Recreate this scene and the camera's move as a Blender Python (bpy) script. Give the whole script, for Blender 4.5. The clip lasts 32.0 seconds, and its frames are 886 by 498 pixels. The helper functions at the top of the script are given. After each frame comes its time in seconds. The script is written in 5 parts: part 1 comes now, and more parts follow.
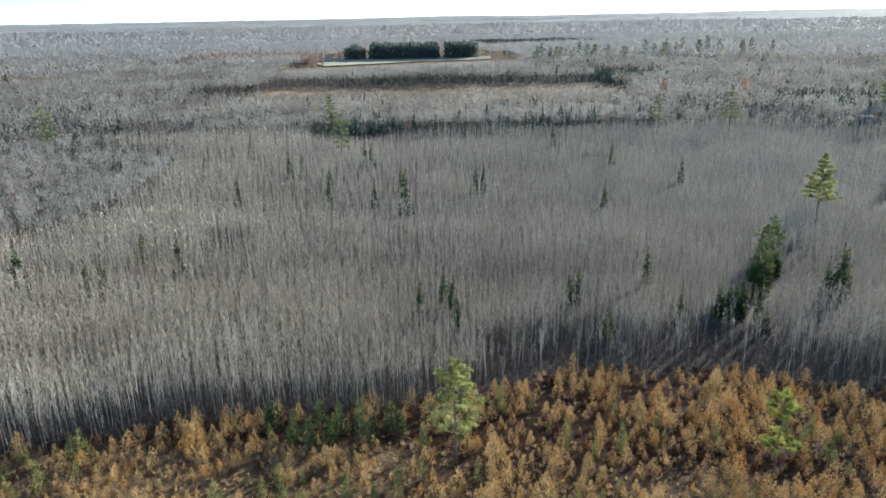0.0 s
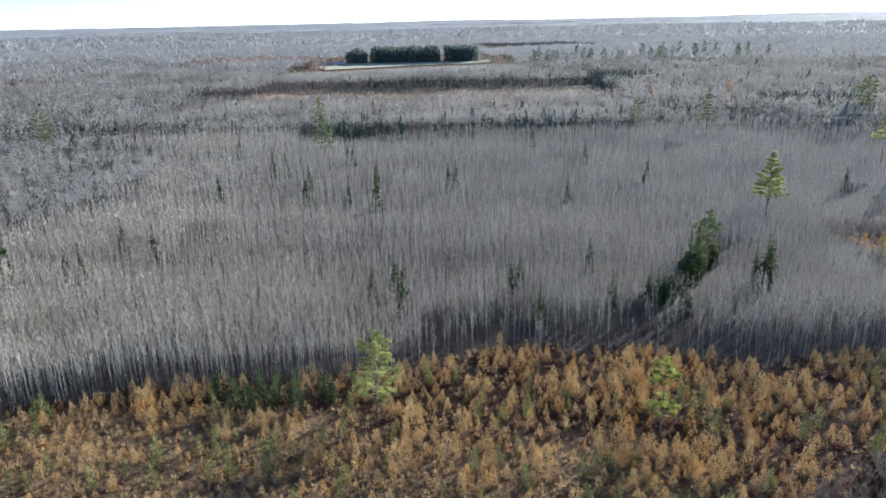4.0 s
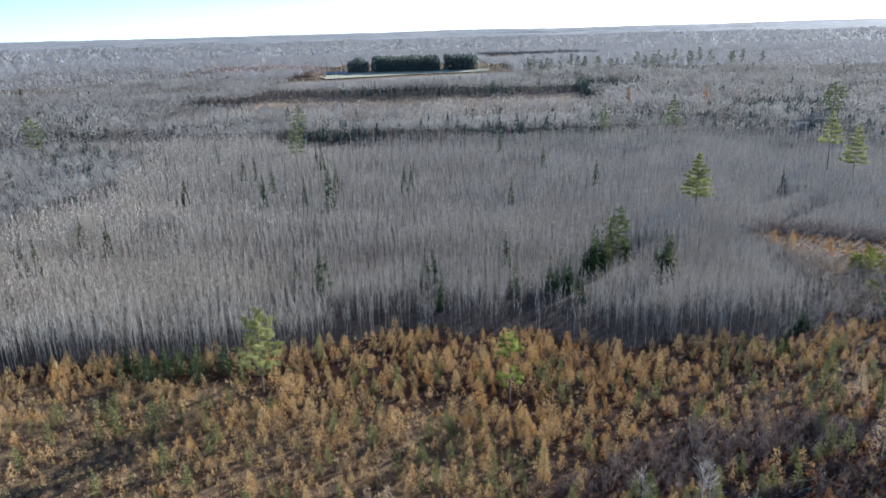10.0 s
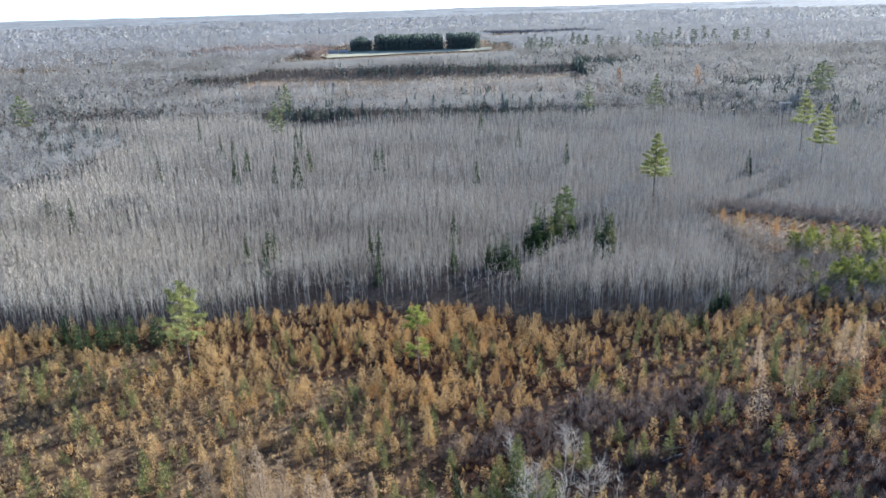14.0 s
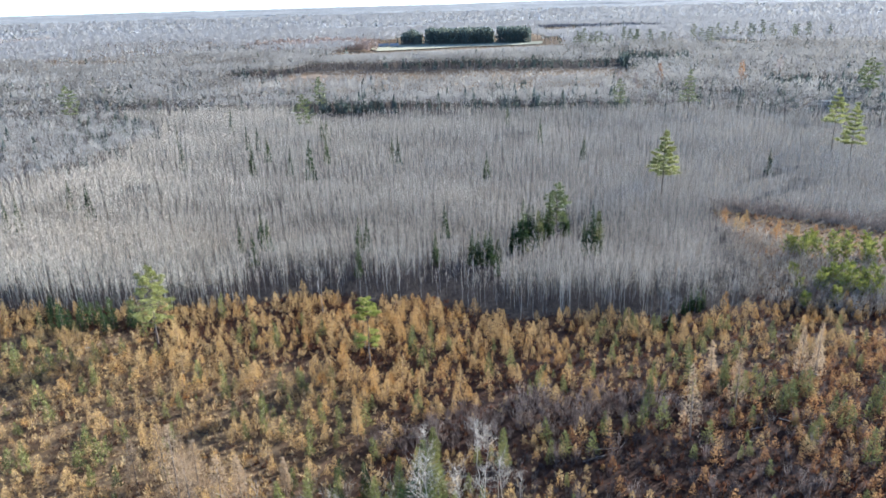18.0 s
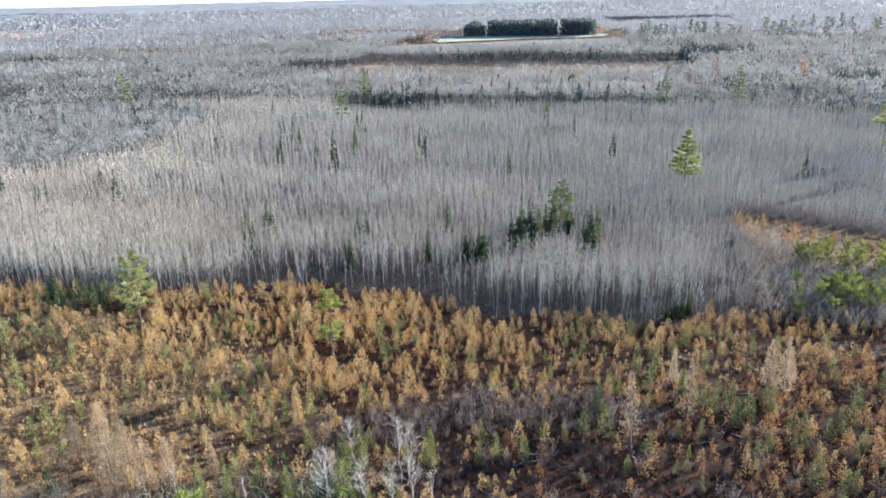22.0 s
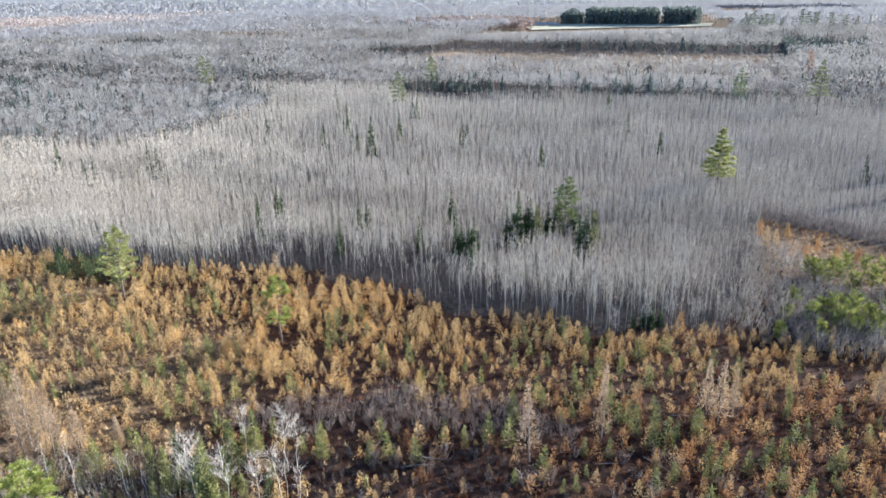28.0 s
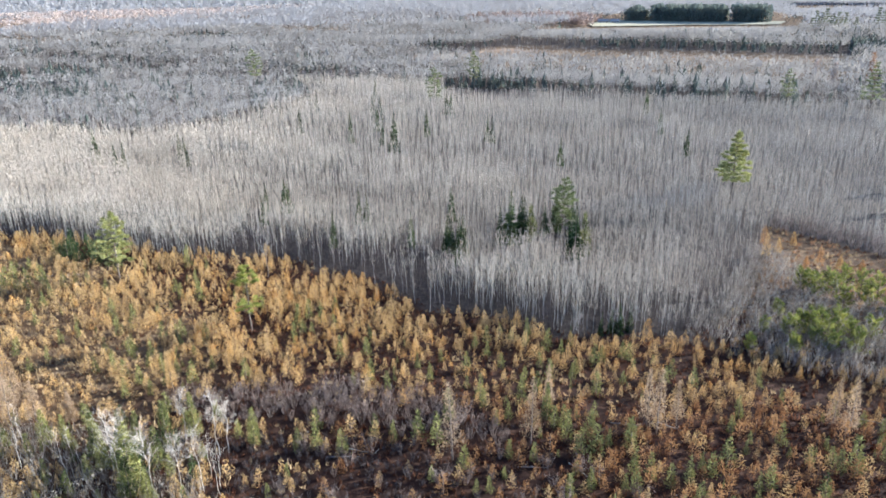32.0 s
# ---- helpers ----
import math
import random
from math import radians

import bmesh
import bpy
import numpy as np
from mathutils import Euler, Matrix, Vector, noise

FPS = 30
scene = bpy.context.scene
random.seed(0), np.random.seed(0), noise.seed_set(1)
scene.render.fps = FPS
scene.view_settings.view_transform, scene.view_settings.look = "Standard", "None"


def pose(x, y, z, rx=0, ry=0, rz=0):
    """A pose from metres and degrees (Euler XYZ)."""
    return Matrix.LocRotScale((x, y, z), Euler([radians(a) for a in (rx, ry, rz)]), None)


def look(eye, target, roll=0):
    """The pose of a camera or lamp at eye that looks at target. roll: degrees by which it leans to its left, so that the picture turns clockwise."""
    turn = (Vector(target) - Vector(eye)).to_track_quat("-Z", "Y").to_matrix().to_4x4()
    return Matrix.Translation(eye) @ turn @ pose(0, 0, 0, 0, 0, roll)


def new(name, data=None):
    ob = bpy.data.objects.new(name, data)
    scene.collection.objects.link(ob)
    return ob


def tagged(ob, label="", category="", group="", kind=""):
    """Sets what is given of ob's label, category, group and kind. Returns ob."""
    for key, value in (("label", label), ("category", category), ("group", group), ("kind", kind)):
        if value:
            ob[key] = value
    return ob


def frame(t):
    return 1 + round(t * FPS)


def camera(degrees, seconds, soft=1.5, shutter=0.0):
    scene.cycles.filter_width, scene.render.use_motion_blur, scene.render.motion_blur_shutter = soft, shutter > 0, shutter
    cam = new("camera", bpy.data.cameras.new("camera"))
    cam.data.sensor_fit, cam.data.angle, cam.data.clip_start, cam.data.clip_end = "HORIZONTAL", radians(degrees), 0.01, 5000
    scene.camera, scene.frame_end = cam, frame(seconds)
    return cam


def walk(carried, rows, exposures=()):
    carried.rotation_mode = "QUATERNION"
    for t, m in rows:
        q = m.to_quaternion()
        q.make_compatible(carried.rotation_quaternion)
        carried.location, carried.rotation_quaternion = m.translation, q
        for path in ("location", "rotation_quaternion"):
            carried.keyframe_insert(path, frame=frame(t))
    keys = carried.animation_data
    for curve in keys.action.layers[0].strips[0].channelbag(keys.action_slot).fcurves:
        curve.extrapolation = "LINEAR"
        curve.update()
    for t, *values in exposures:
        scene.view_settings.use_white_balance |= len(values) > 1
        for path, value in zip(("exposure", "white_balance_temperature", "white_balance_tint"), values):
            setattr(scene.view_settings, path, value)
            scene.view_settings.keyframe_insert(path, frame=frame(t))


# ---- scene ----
cam = camera(63.6, 32.0, soft=1.63)
METRES, EYE, TILT, LEAN, TURN = 126.7, 52.5, 2.25, 0.25, 0.0
# seconds, then place (in walk lengths), yaw, pitch, roll
ROWS = [
    (0.0, 0.0, 0.0, 0.0, -0.29, -20.19, 0.8),
    (0.5, 0.0109, -0.011, 0.0013, -0.16, -20.14, 0.82),
    (1.0, 0.0221, -0.0216, 0.0025, -0.06, -20.11, 0.84),
    (1.5, 0.0333, -0.032, 0.0034, 0.04, -20.07, 0.83),
    (2.0, 0.0449, -0.0422, 0.0042, 0.13, -20.05, 0.86),
    (2.5, 0.0567, -0.052, 0.0047, 0.23, -20.01, 0.87),
    (3.0, 0.0692, -0.0613, 0.0049, 0.33, -19.99, 0.93),
    (3.5, 0.0814, -0.0707, 0.005, 0.42, -19.94, 0.94),
    (5.5, 0.1332, -0.1063, 0.006, 0.83, -19.74, 1.07),
    (6.0, 0.1467, -0.1143, 0.0063, 0.94, -19.69, 1.12),
    (6.5, 0.1605, -0.1222, 0.0065, 1.08, -19.64, 1.15),
    (7.0, 0.1744, -0.1296, 0.0068, 1.21, -19.57, 1.16),
    (7.5, 0.1889, -0.1363, 0.0072, 1.32, -19.51, 1.22),
    (8.0, 0.2034, -0.1429, 0.0076, 1.41, -19.45, 1.28),
    (8.5, 0.2178, -0.1493, 0.0074, 1.51, -19.36, 1.29),
    (9.0, 0.2325, -0.1553, 0.0076, 1.62, -19.28, 1.31),
    (9.5, 0.2473, -0.1608, 0.0076, 1.75, -19.22, 1.33),
    (10.0, 0.2623, -0.1658, 0.0077, 1.86, -19.18, 1.34),
    (10.5, 0.2773, -0.1704, 0.008, 1.95, -19.12, 1.34),
    (11.0, 0.2928, -0.1746, 0.0085, 2.02, -19.06, 1.36),
    (11.5, 0.3082, -0.1781, 0.0094, 2.09, -19.02, 1.38),
    (12.0, 0.3236, -0.1815, 0.0099, 2.14, -19.0, 1.39),
    (12.5, 0.3392, -0.1846, 0.0098, 2.2, -19.55, 1.42),
    (13.0, 0.3548, -0.1866, 0.0107, 2.35, -20.36, 1.46),
    (13.5, 0.3701, -0.1884, 0.0108, 2.61, -20.65, 1.48),
    (14.0, 0.3859, -0.19, 0.0106, 3.09, -20.77, 1.47),
    (14.5, 0.4018, -0.191, 0.0104, 3.51, -20.83, 1.49),
    (16.5, 0.4644, -0.1898, 0.0099, 5.88, -20.98, 1.55),
    (17.0, 0.4799, -0.1886, 0.0097, 6.49, -21.02, 1.56),
    (17.5, 0.4953, -0.1869, 0.0096, 7.19, -21.07, 1.58),
    (18.0, 0.5111, -0.1847, 0.0096, 8.01, -21.12, 1.62),
    (18.5, 0.5266, -0.1822, 0.0097, 8.9, -21.15, 1.64),
    (19.0, 0.5422, -0.1793, 0.0101, 9.47, -21.22, 1.66),
    (19.5, 0.5576, -0.1763, 0.0102, 10.31, -21.26, 1.67),
    (20.0, 0.5731, -0.1731, 0.0102, 11.06, -21.32, 1.68),
    (20.5, 0.588, -0.1695, 0.0102, 11.67, -21.39, 1.66),
    (21.0, 0.6032, -0.1651, 0.0098, 12.65, -21.46, 1.67),
    (21.5, 0.6177, -0.1607, 0.0092, 13.07, -21.54, 1.69),
    (22.0, 0.6324, -0.1557, 0.0086, 13.86, -21.6, 1.71),
    (22.5, 0.6471, -0.1503, 0.0078, 14.59, -21.66, 1.72),
    (23.0, 0.6616, -0.1449, 0.0071, 15.19, -21.72, 1.74),
    (23.5, 0.6762, -0.1389, 0.007, 15.85, -21.77, 1.76),
    (24.0, 0.6909, -0.1328, 0.007, 16.43, -21.83, 1.77),
    (24.5, 0.7056, -0.1268, 0.0072, 17.13, -21.89, 1.78),
    (25.0, 0.7202, -0.1207, 0.0076, 17.82, -21.96, 1.79),
    (25.5, 0.7343, -0.1145, 0.0079, 18.61, -22.02, 1.76),
    (27.5, 0.7897, -0.0899, 0.0075, 21.89, -22.32, 1.74),
    (28.0, 0.8039, -0.0836, 0.007, 22.72, -22.35, 1.75),
    (28.5, 0.818, -0.0774, 0.0066, 23.5, -22.39, 1.77),
    (29.0, 0.8325, -0.0712, 0.0064, 24.17, -22.43, 1.77),
    (29.5, 0.8459, -0.0655, 0.0064, 24.76, -22.44, 1.77),
    (30.0, 0.8602, -0.0593, 0.0067, 25.45, -22.48, 1.76),
    (30.5, 0.8743, -0.0532, 0.0069, 26.21, -22.51, 1.76),
    (31.0, 0.8888, -0.0468, 0.007, 27.07, -22.52, 1.75),
    (31.5, 0.9031, -0.0405, 0.0071, 27.72, -22.51, 1.75),
    (32.0, 0.9172, -0.0342, 0.0071, 28.41, -22.54, 1.75),
]

walk(cam, [(t, pose(0, 0, EYE, TILT, LEAN, TURN) @ pose(METRES * x, METRES * y, METRES * z, 90 + pitch, roll, yaw)) for t, x, y, z, yaw, pitch, roll in ROWS],
     exposures=[(0.0, 1.33, 5800, 0), (3.0, 1.39, 5530, 4), (6.0, 1.34, 5450, 7), (9.0, 1.27, 5420, 7), (12.0, 1.22, 5380, 8), (14.0, 1.60, 5400, 6), (17.0, 1.83, 5440, 6), (32.0, 1.91, 5560, 8)])

# ---------------------------------------------------------------- light
SUN_AZ, SUN_EL = 42.0, 18.0          # degrees clockwise from +y, and above the horizon
world = bpy.data.worlds.new("autumn_sky")
scene.world = world
world.use_nodes = True
wn = world.node_tree
sky = wn.nodes.new("ShaderNodeTexSky")
sky.sky_type = 'NISHITA'
sky.sun_disc = False
sky.sun_elevation, sky.sun_rotation = radians(SUN_EL), radians(SUN_AZ)
sky.altitude, sky.air_density, sky.dust_density, sky.ozone_density = 300, 0.5, 0.3, 1.5
wn.links.new(sky.outputs[0], wn.nodes["Background"].inputs[0])
wn.nodes["Background"].inputs[1].default_value = 0.105
sun = new("sun", bpy.data.lights.new("sun", 'SUN'))
sun.data.energy, sun.data.angle, sun.data.color = 5.0, radians(0.6), (1.0, 0.925, 0.83)
sa, se = radians(SUN_AZ), radians(SUN_EL)
sun.matrix_world = look((60 + 300 * math.sin(sa), 300 * math.cos(sa), 300 * math.tan(se)), (60, 0, 0))


# ---------------------------------------------------------------- materials
def material(name, colors, rough=0.85, size=1.5, through_light=0.0, spread=0.25, fine=12.0, bump=0.0, island=True, shine=0.06, piece=0.45, fluff=0.0):
    """Bark, leaves, litter: colours mixed by noise at two scales, by object and by piece. through_light: share of light let through. fluff: how far fine needles or twigs scatter as one soft mass."""
    m = bpy.data.materials.new(name)
    m.use_nodes = True
    nt = m.node_tree
    n, l = nt.nodes, nt.links
    bsdf = n["Principled BSDF"]
    bsdf.inputs["Roughness"].default_value = rough
    bsdf.inputs["Specular IOR Level"].default_value = shine
    geo = n.new("ShaderNodeNewGeometry")
    big = n.new("ShaderNodeTexNoise")
    big.inputs["Scale"].default_value = 1.0 / size
    big.inputs["Detail"].default_value = 3
    l.new(geo.outputs["Position"], big.inputs["Vector"])
    small = n.new("ShaderNodeTexNoise")
    small.inputs["Scale"].default_value = fine
    l.new(geo.outputs["Position"], small.inputs["Vector"])
    info = n.new("ShaderNodeObjectInfo")
    mix = n.new("ShaderNodeMath")
    mix.operation = 'MULTIPLY_ADD'
    l.new(geo.outputs["Random Per Island"] if island else small.outputs["Fac"], mix.inputs[0])
    mix.inputs[1].default_value = piece
    l.new(big.outputs["Fac"], mix.inputs[2])
    mix2 = n.new("ShaderNodeMath")
    mix2.operation = 'MULTIPLY_ADD'
    l.new(info.outputs["Random"], mix2.inputs[0])
    mix2.inputs[1].default_value = 0.3
    l.new(mix.outputs[0], mix2.inputs[2])
    ramp = n.new("ShaderNodeValToRGB")
    el = ramp.color_ramp.elements
    while len(el) < len(colors):
        el.new(0.5)
    for i, c in enumerate(colors):
        el[i].position = 0.36 + 0.16 * piece / 0.45 + (0.22 + 0.44 * piece / 0.45) * i / max(1, len(colors) - 1)
        el[i].color = (*c, 1)
    l.new(mix2.outputs[0], ramp.inputs[0])
    val = n.new("ShaderNodeHueSaturation")
    amount = n.new("ShaderNodeMapRange")
    amount.inputs[3].default_value, amount.inputs[4].default_value = 1 - spread, 1 + spread
    l.new(small.outputs["Fac"], amount.inputs[0])
    l.new(amount.outputs[0], val.inputs["Value"])
    l.new(ramp.outputs[0], val.inputs["Color"])
    l.new(val.outputs[0], bsdf.inputs["Base Color"])
    if bump:
        b = n.new("ShaderNodeBump")
        b.inputs["Strength"].default_value, b.inputs["Distance"].default_value = 0.6, bump
        l.new(small.outputs["Fac"], b.inputs["Height"])
        l.new(b.outputs[0], bsdf.inputs["Normal"])
    if fluff:
        part_of, soft_up, unit = n.new("ShaderNodeVectorMath"), n.new("ShaderNodeVectorMath"), n.new("ShaderNodeVectorMath")
        part_of.operation, soft_up.operation, unit.operation = 'SCALE', 'ADD', 'NORMALIZE'
        part_of.inputs["Scale"].default_value = 1 - fluff
        soft_up.inputs[1].default_value = (0, 0, fluff)
        l.new(geo.outputs["Normal"], part_of.inputs[0])
        l.new(part_of.outputs[0], soft_up.inputs[0])
        l.new(soft_up.outputs[0], unit.inputs[0])
        l.new(unit.outputs[0], bsdf.inputs["Normal"])
    if through_light:
        tr = n.new("ShaderNodeBsdfTranslucent")
        l.new(val.outputs[0], tr.inputs["Color"])
        ms = n.new("ShaderNodeMixShader")
        ms.inputs[0].default_value = through_light
        l.new(bsdf.outputs[0], ms.inputs[1])
        l.new(tr.outputs[0], ms.inputs[2])
        l.new(ms.outputs[0], n["Material Output"].inputs["Surface"])
    return m


M_ASPEN = material("aspen_bark", [(0.23, 0.215, 0.178), (0.35, 0.33, 0.28), (0.48, 0.455, 0.395)], 0.8, 7.0)
M_TWIG = material("aspen_twigs", [(0.45, 0.372, 0.274), (0.605, 0.508, 0.386), (0.68, 0.582, 0.452)], 0.85, 14.0, 0.06, piece=0.12, fluff=0.56)
M_LARCH = material("larch_needles_gold", [(0.32, 0.152, 0.046), (0.50, 0.266, 0.08), (0.63, 0.376, 0.125), (0.63, 0.42, 0.175)], 0.8, 4.0, 0.12, piece=0.1, spread=0.12, fluff=0.4)
M_LARCH_PALE = material("larch_needles_faded", [(0.31, 0.175, 0.065), (0.47, 0.285, 0.11), (0.60, 0.40, 0.17)], 0.85, 4.0, 0.2, piece=0.1, spread=0.12, fluff=0.5)
M_LARCH_RUST = material("larch_needles_rusty", [(0.18, 0.083, 0.034), (0.30, 0.15, 0.06), (0.42, 0.235, 0.10)], 0.85, 4.0, 0.4, piece=0.12, spread=0.14, fluff=0.5)
M_LARCH_BARE = material("larch_needles_last", [(0.25, 0.168, 0.095), (0.36, 0.252, 0.15), (0.465, 0.338, 0.21)], 0.9, 4.0, 0.4, piece=0.12, spread=0.14, fluff=0.5)
M_PINE_VIVID = material("vivid_pine_needles", [(0.13, 0.15, 0.035), (0.29, 0.31, 0.075), (0.46, 0.465, 0.13)], 0.6, 1.0, 0.3)
M_SPRUCE = material("spruce_needles", [(0.026, 0.046, 0.022), (0.052, 0.082, 0.032), (0.11, 0.14, 0.05)], 0.7, 2.5, 0.3, piece=0.25)
M_YOUNG = material("young_spruce_needles", [(0.024, 0.034, 0.013), (0.075, 0.088, 0.03), (0.25, 0.24, 0.08)], 0.7, 2.2, 0.15, piece=0.14, spread=0.2, fluff=0.4)
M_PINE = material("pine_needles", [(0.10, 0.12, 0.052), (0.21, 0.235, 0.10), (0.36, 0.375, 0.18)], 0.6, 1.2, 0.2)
# brighter copy of the pine needles, with sunlight put into the colour
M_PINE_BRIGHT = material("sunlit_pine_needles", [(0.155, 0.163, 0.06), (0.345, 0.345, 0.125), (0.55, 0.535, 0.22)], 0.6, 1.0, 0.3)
M_GREYBRUSH = material("grey_bare_saplings", [(0.24, 0.205, 0.165), (0.355, 0.305, 0.245), (0.46, 0.41, 0.335)], 0.9, 3.0, 0.1)
M_PINE_YOUNG = material("young_pine_needles", [(0.04, 0.058, 0.018), (0.15, 0.17, 0.042), (0.40, 0.39, 0.10)], 0.6, 1.5, 0.3, piece=0.35)
M_BARK = material("conifer_bark", [(0.10, 0.075, 0.06), (0.17, 0.13, 0.10), (0.24, 0.19, 0.15)], 0.9, 0.8)
M_BIRCH = material("birch_bark", [(0.42, 0.36, 0.285), (0.56, 0.485, 0.39), (0.70, 0.62, 0.51)], 0.7, 0.9)
M_DEAD = material("weathered_dead_wood", [(0.20, 0.18, 0.155), (0.31, 0.285, 0.25), (0.44, 0.41, 0.36)], 0.85, 0.7)
M_BRUSH = material("alder_brush_twigs", [(0.16, 0.118, 0.095), (0.255, 0.195, 0.158), (0.36, 0.29, 0.24)], 0.9, 4.0, 0.15)
# stem colour kept very dark, standing in for shade where this brush grows
M_SHADE_BRUSH = material("shade_dark_stems", [(0.045, 0.038, 0.036), (0.075, 0.062, 0.057), (0.12, 0.10, 0.09)], 0.9, 4.0)
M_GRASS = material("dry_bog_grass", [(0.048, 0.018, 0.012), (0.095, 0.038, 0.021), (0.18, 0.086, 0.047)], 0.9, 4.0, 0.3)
M_RUSTGRASS = material("rusty_sedge", [(0.22, 0.115, 0.058), (0.34, 0.19, 0.095), (0.45, 0.27, 0.145)], 0.9, 5.0, 0.3)
M_STRAW = material("straw_coloured_sedge", [(0.26, 0.175, 0.09), (0.42, 0.30, 0.155), (0.55, 0.41, 0.225)], 0.9, 4.0, 0.3)
M_SHRUB = material("leatherleaf_shrubs", [(0.05, 0.024, 0.015), (0.135, 0.067, 0.034), (0.29, 0.175, 0.085)], 0.9, 5.0, 0.2)
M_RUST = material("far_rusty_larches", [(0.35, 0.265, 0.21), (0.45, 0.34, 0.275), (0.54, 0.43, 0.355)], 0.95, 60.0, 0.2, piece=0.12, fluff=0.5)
# twig tone raised past bare wood, haze over the farther belts included
M_WOODS = material("bare_hardwood_twigs", [(0.345, 0.312, 0.268), (0.49, 0.45, 0.395), (0.60, 0.555, 0.49)], 0.9, 30.0, 0.19, piece=0.08, spread=0.1, fluff=0.82)
M_PALEWOODS = material("pale_birch_twigs", [(0.32, 0.29, 0.25), (0.41, 0.375, 0.33), (0.51, 0.47, 0.42)], 0.9, 30.0, 0.12, piece=0.1, fluff=0.75)
# distance haze put into this colour, paler than bare twigs
M_HAZED_WOODS = material("far_bare_woods", [(0.34, 0.325, 0.31), (0.48, 0.456, 0.435), (0.59, 0.565, 0.54)], 0.95, 80.0, 0.17, fluff=0.86, piece=0.06, fine=0.09, spread=0.2)
# haze in this canopy colour as well, pale for woods
M_HAZED_HORIZON = material("horizon_woods_hazed", [(0.19, 0.185, 0.175), (0.25, 0.243, 0.228), (0.31, 0.298, 0.275), (0.37, 0.35, 0.32)], 0.95, 130.0, 0.0, island=False, fine=0.05, spread=0.25, piece=0.4)
# conifer green lightened and greyed, with haze in the colour
M_HAZED_GREEN = material("far_conifers", [(0.07, 0.088, 0.08), (0.11, 0.132, 0.115), (0.155, 0.172, 0.135)], 0.9, 20.0, 0.4, piece=0.25)
M_FARPINE = material("far_pine_needles", [(0.12, 0.14, 0.09), (0.19, 0.21, 0.125), (0.27, 0.285, 0.165)], 0.9, 12.0, 0.25, piece=0.15, fluff=0.6)
M_BOG = material("rusty_bog_meadow", [(0.15, 0.10, 0.064), (0.21, 0.148, 0.096), (0.29, 0.21, 0.14)], 0.95, 18.0, island=False, fine=0.4)
M_MEADOW = material("dry_meadow_grass", [(0.20, 0.17, 0.125), (0.255, 0.22, 0.165), (0.31, 0.27, 0.205)], 0.95, 40.0, island=False, fine=0.3)
M_FIELD = material("mown_hay_field", [(0.32, 0.285, 0.18), (0.39, 0.35, 0.23), (0.46, 0.42, 0.29)], 0.95, 30.0, island=False, fine=0.6)


def ground_material():
    m = bpy.data.materials.new("forest_ground")
    m.use_nodes = True
    n, l = m.node_tree.nodes, m.node_tree.links
    bsdf = n["Principled BSDF"]
    bsdf.inputs["Roughness"].default_value = 0.95
    bsdf.inputs["Specular IOR Level"].default_value = 0.1
    geo = n.new("ShaderNodeNewGeometry")

    def ramp_noise(scale, colors, detail=6):
        t = n.new("ShaderNodeTexNoise")
        t.inputs["Scale"].default_value, t.inputs["Detail"].default_value = scale, detail
        l.new(geo.outputs["Position"], t.inputs["Vector"])
        r = n.new("ShaderNodeValToRGB")
        e = r.color_ramp.elements
        while len(e) < len(colors):
            e.new(0.5)
        for i, c in enumerate(colors):
            e[i].position, e[i].color = 0.3 + 0.4 * i / (len(colors) - 1), (*c, 1)
        l.new(t.outputs["Fac"], r.inputs[0])
        return r.outputs[0], t.outputs["Fac"]

    litter, h = ramp_noise(1.3, [(0.04, 0.032, 0.026), (0.078, 0.062, 0.049), (0.125, 0.10, 0.078)])
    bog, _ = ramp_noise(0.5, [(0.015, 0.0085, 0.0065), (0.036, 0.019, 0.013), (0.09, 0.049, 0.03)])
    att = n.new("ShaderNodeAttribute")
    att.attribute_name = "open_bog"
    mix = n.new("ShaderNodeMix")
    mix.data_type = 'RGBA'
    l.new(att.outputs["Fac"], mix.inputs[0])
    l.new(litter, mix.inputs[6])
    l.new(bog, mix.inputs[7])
    straw, _ = ramp_noise(0.35, [(0.085, 0.052, 0.03), (0.19, 0.125, 0.067), (0.34, 0.235, 0.13)], 8)
    att2 = n.new("ShaderNodeAttribute")
    att2.attribute_name = "open_sedge"
    mix2 = n.new("ShaderNodeMix")
    mix2.data_type = 'RGBA'
    l.new(att2.outputs["Fac"], mix2.inputs[0])
    l.new(mix.outputs[2], mix2.inputs[6])
    l.new(straw, mix2.inputs[7])
    l.new(mix2.outputs[2], bsdf.inputs["Base Color"])
    b = n.new("ShaderNodeBump")
    b.inputs["Strength"].default_value, b.inputs["Distance"].default_value = 0.8, 0.25
    l.new(h, b.inputs["Height"])
    l.new(b.outputs[0], bsdf.inputs["Normal"])
    return m


M_GROUND = ground_material()


# ---------------------------------------------------------------- plan
def inside(x, y, poly):
    """Which of the points lie in the polygon."""
    x, y = np.asarray(x, float), np.asarray(y, float)
    hit = np.zeros(x.shape, bool)
    for (x0, y0), (x1, y1) in zip(poly, poly[1:] + poly[:1]):
        if y0 != y1:
            hit ^= ((y0 > y) != (y1 > y)) & (x < (x1 - x0) * (y - y0) / (y1 - y0) + x0)
    return hit


def wave(x, y, s, k=0.0):
    """A smooth patchiness between about -1 and 1, with features of s metres."""
    x, y = np.asarray(x, float) / s, np.asarray(y, float) / s
    return (np.sin(1.9 * x + 1.3 * y + k) + np.sin(-1.1 * x + 2.3 * y + 2 * k + 1) + np.sin(2.9 * x - 0.7 * y + 3 * k + 2) + np.sin(0.6 * x + 3.1 * y + 5 * k)) / 3.0


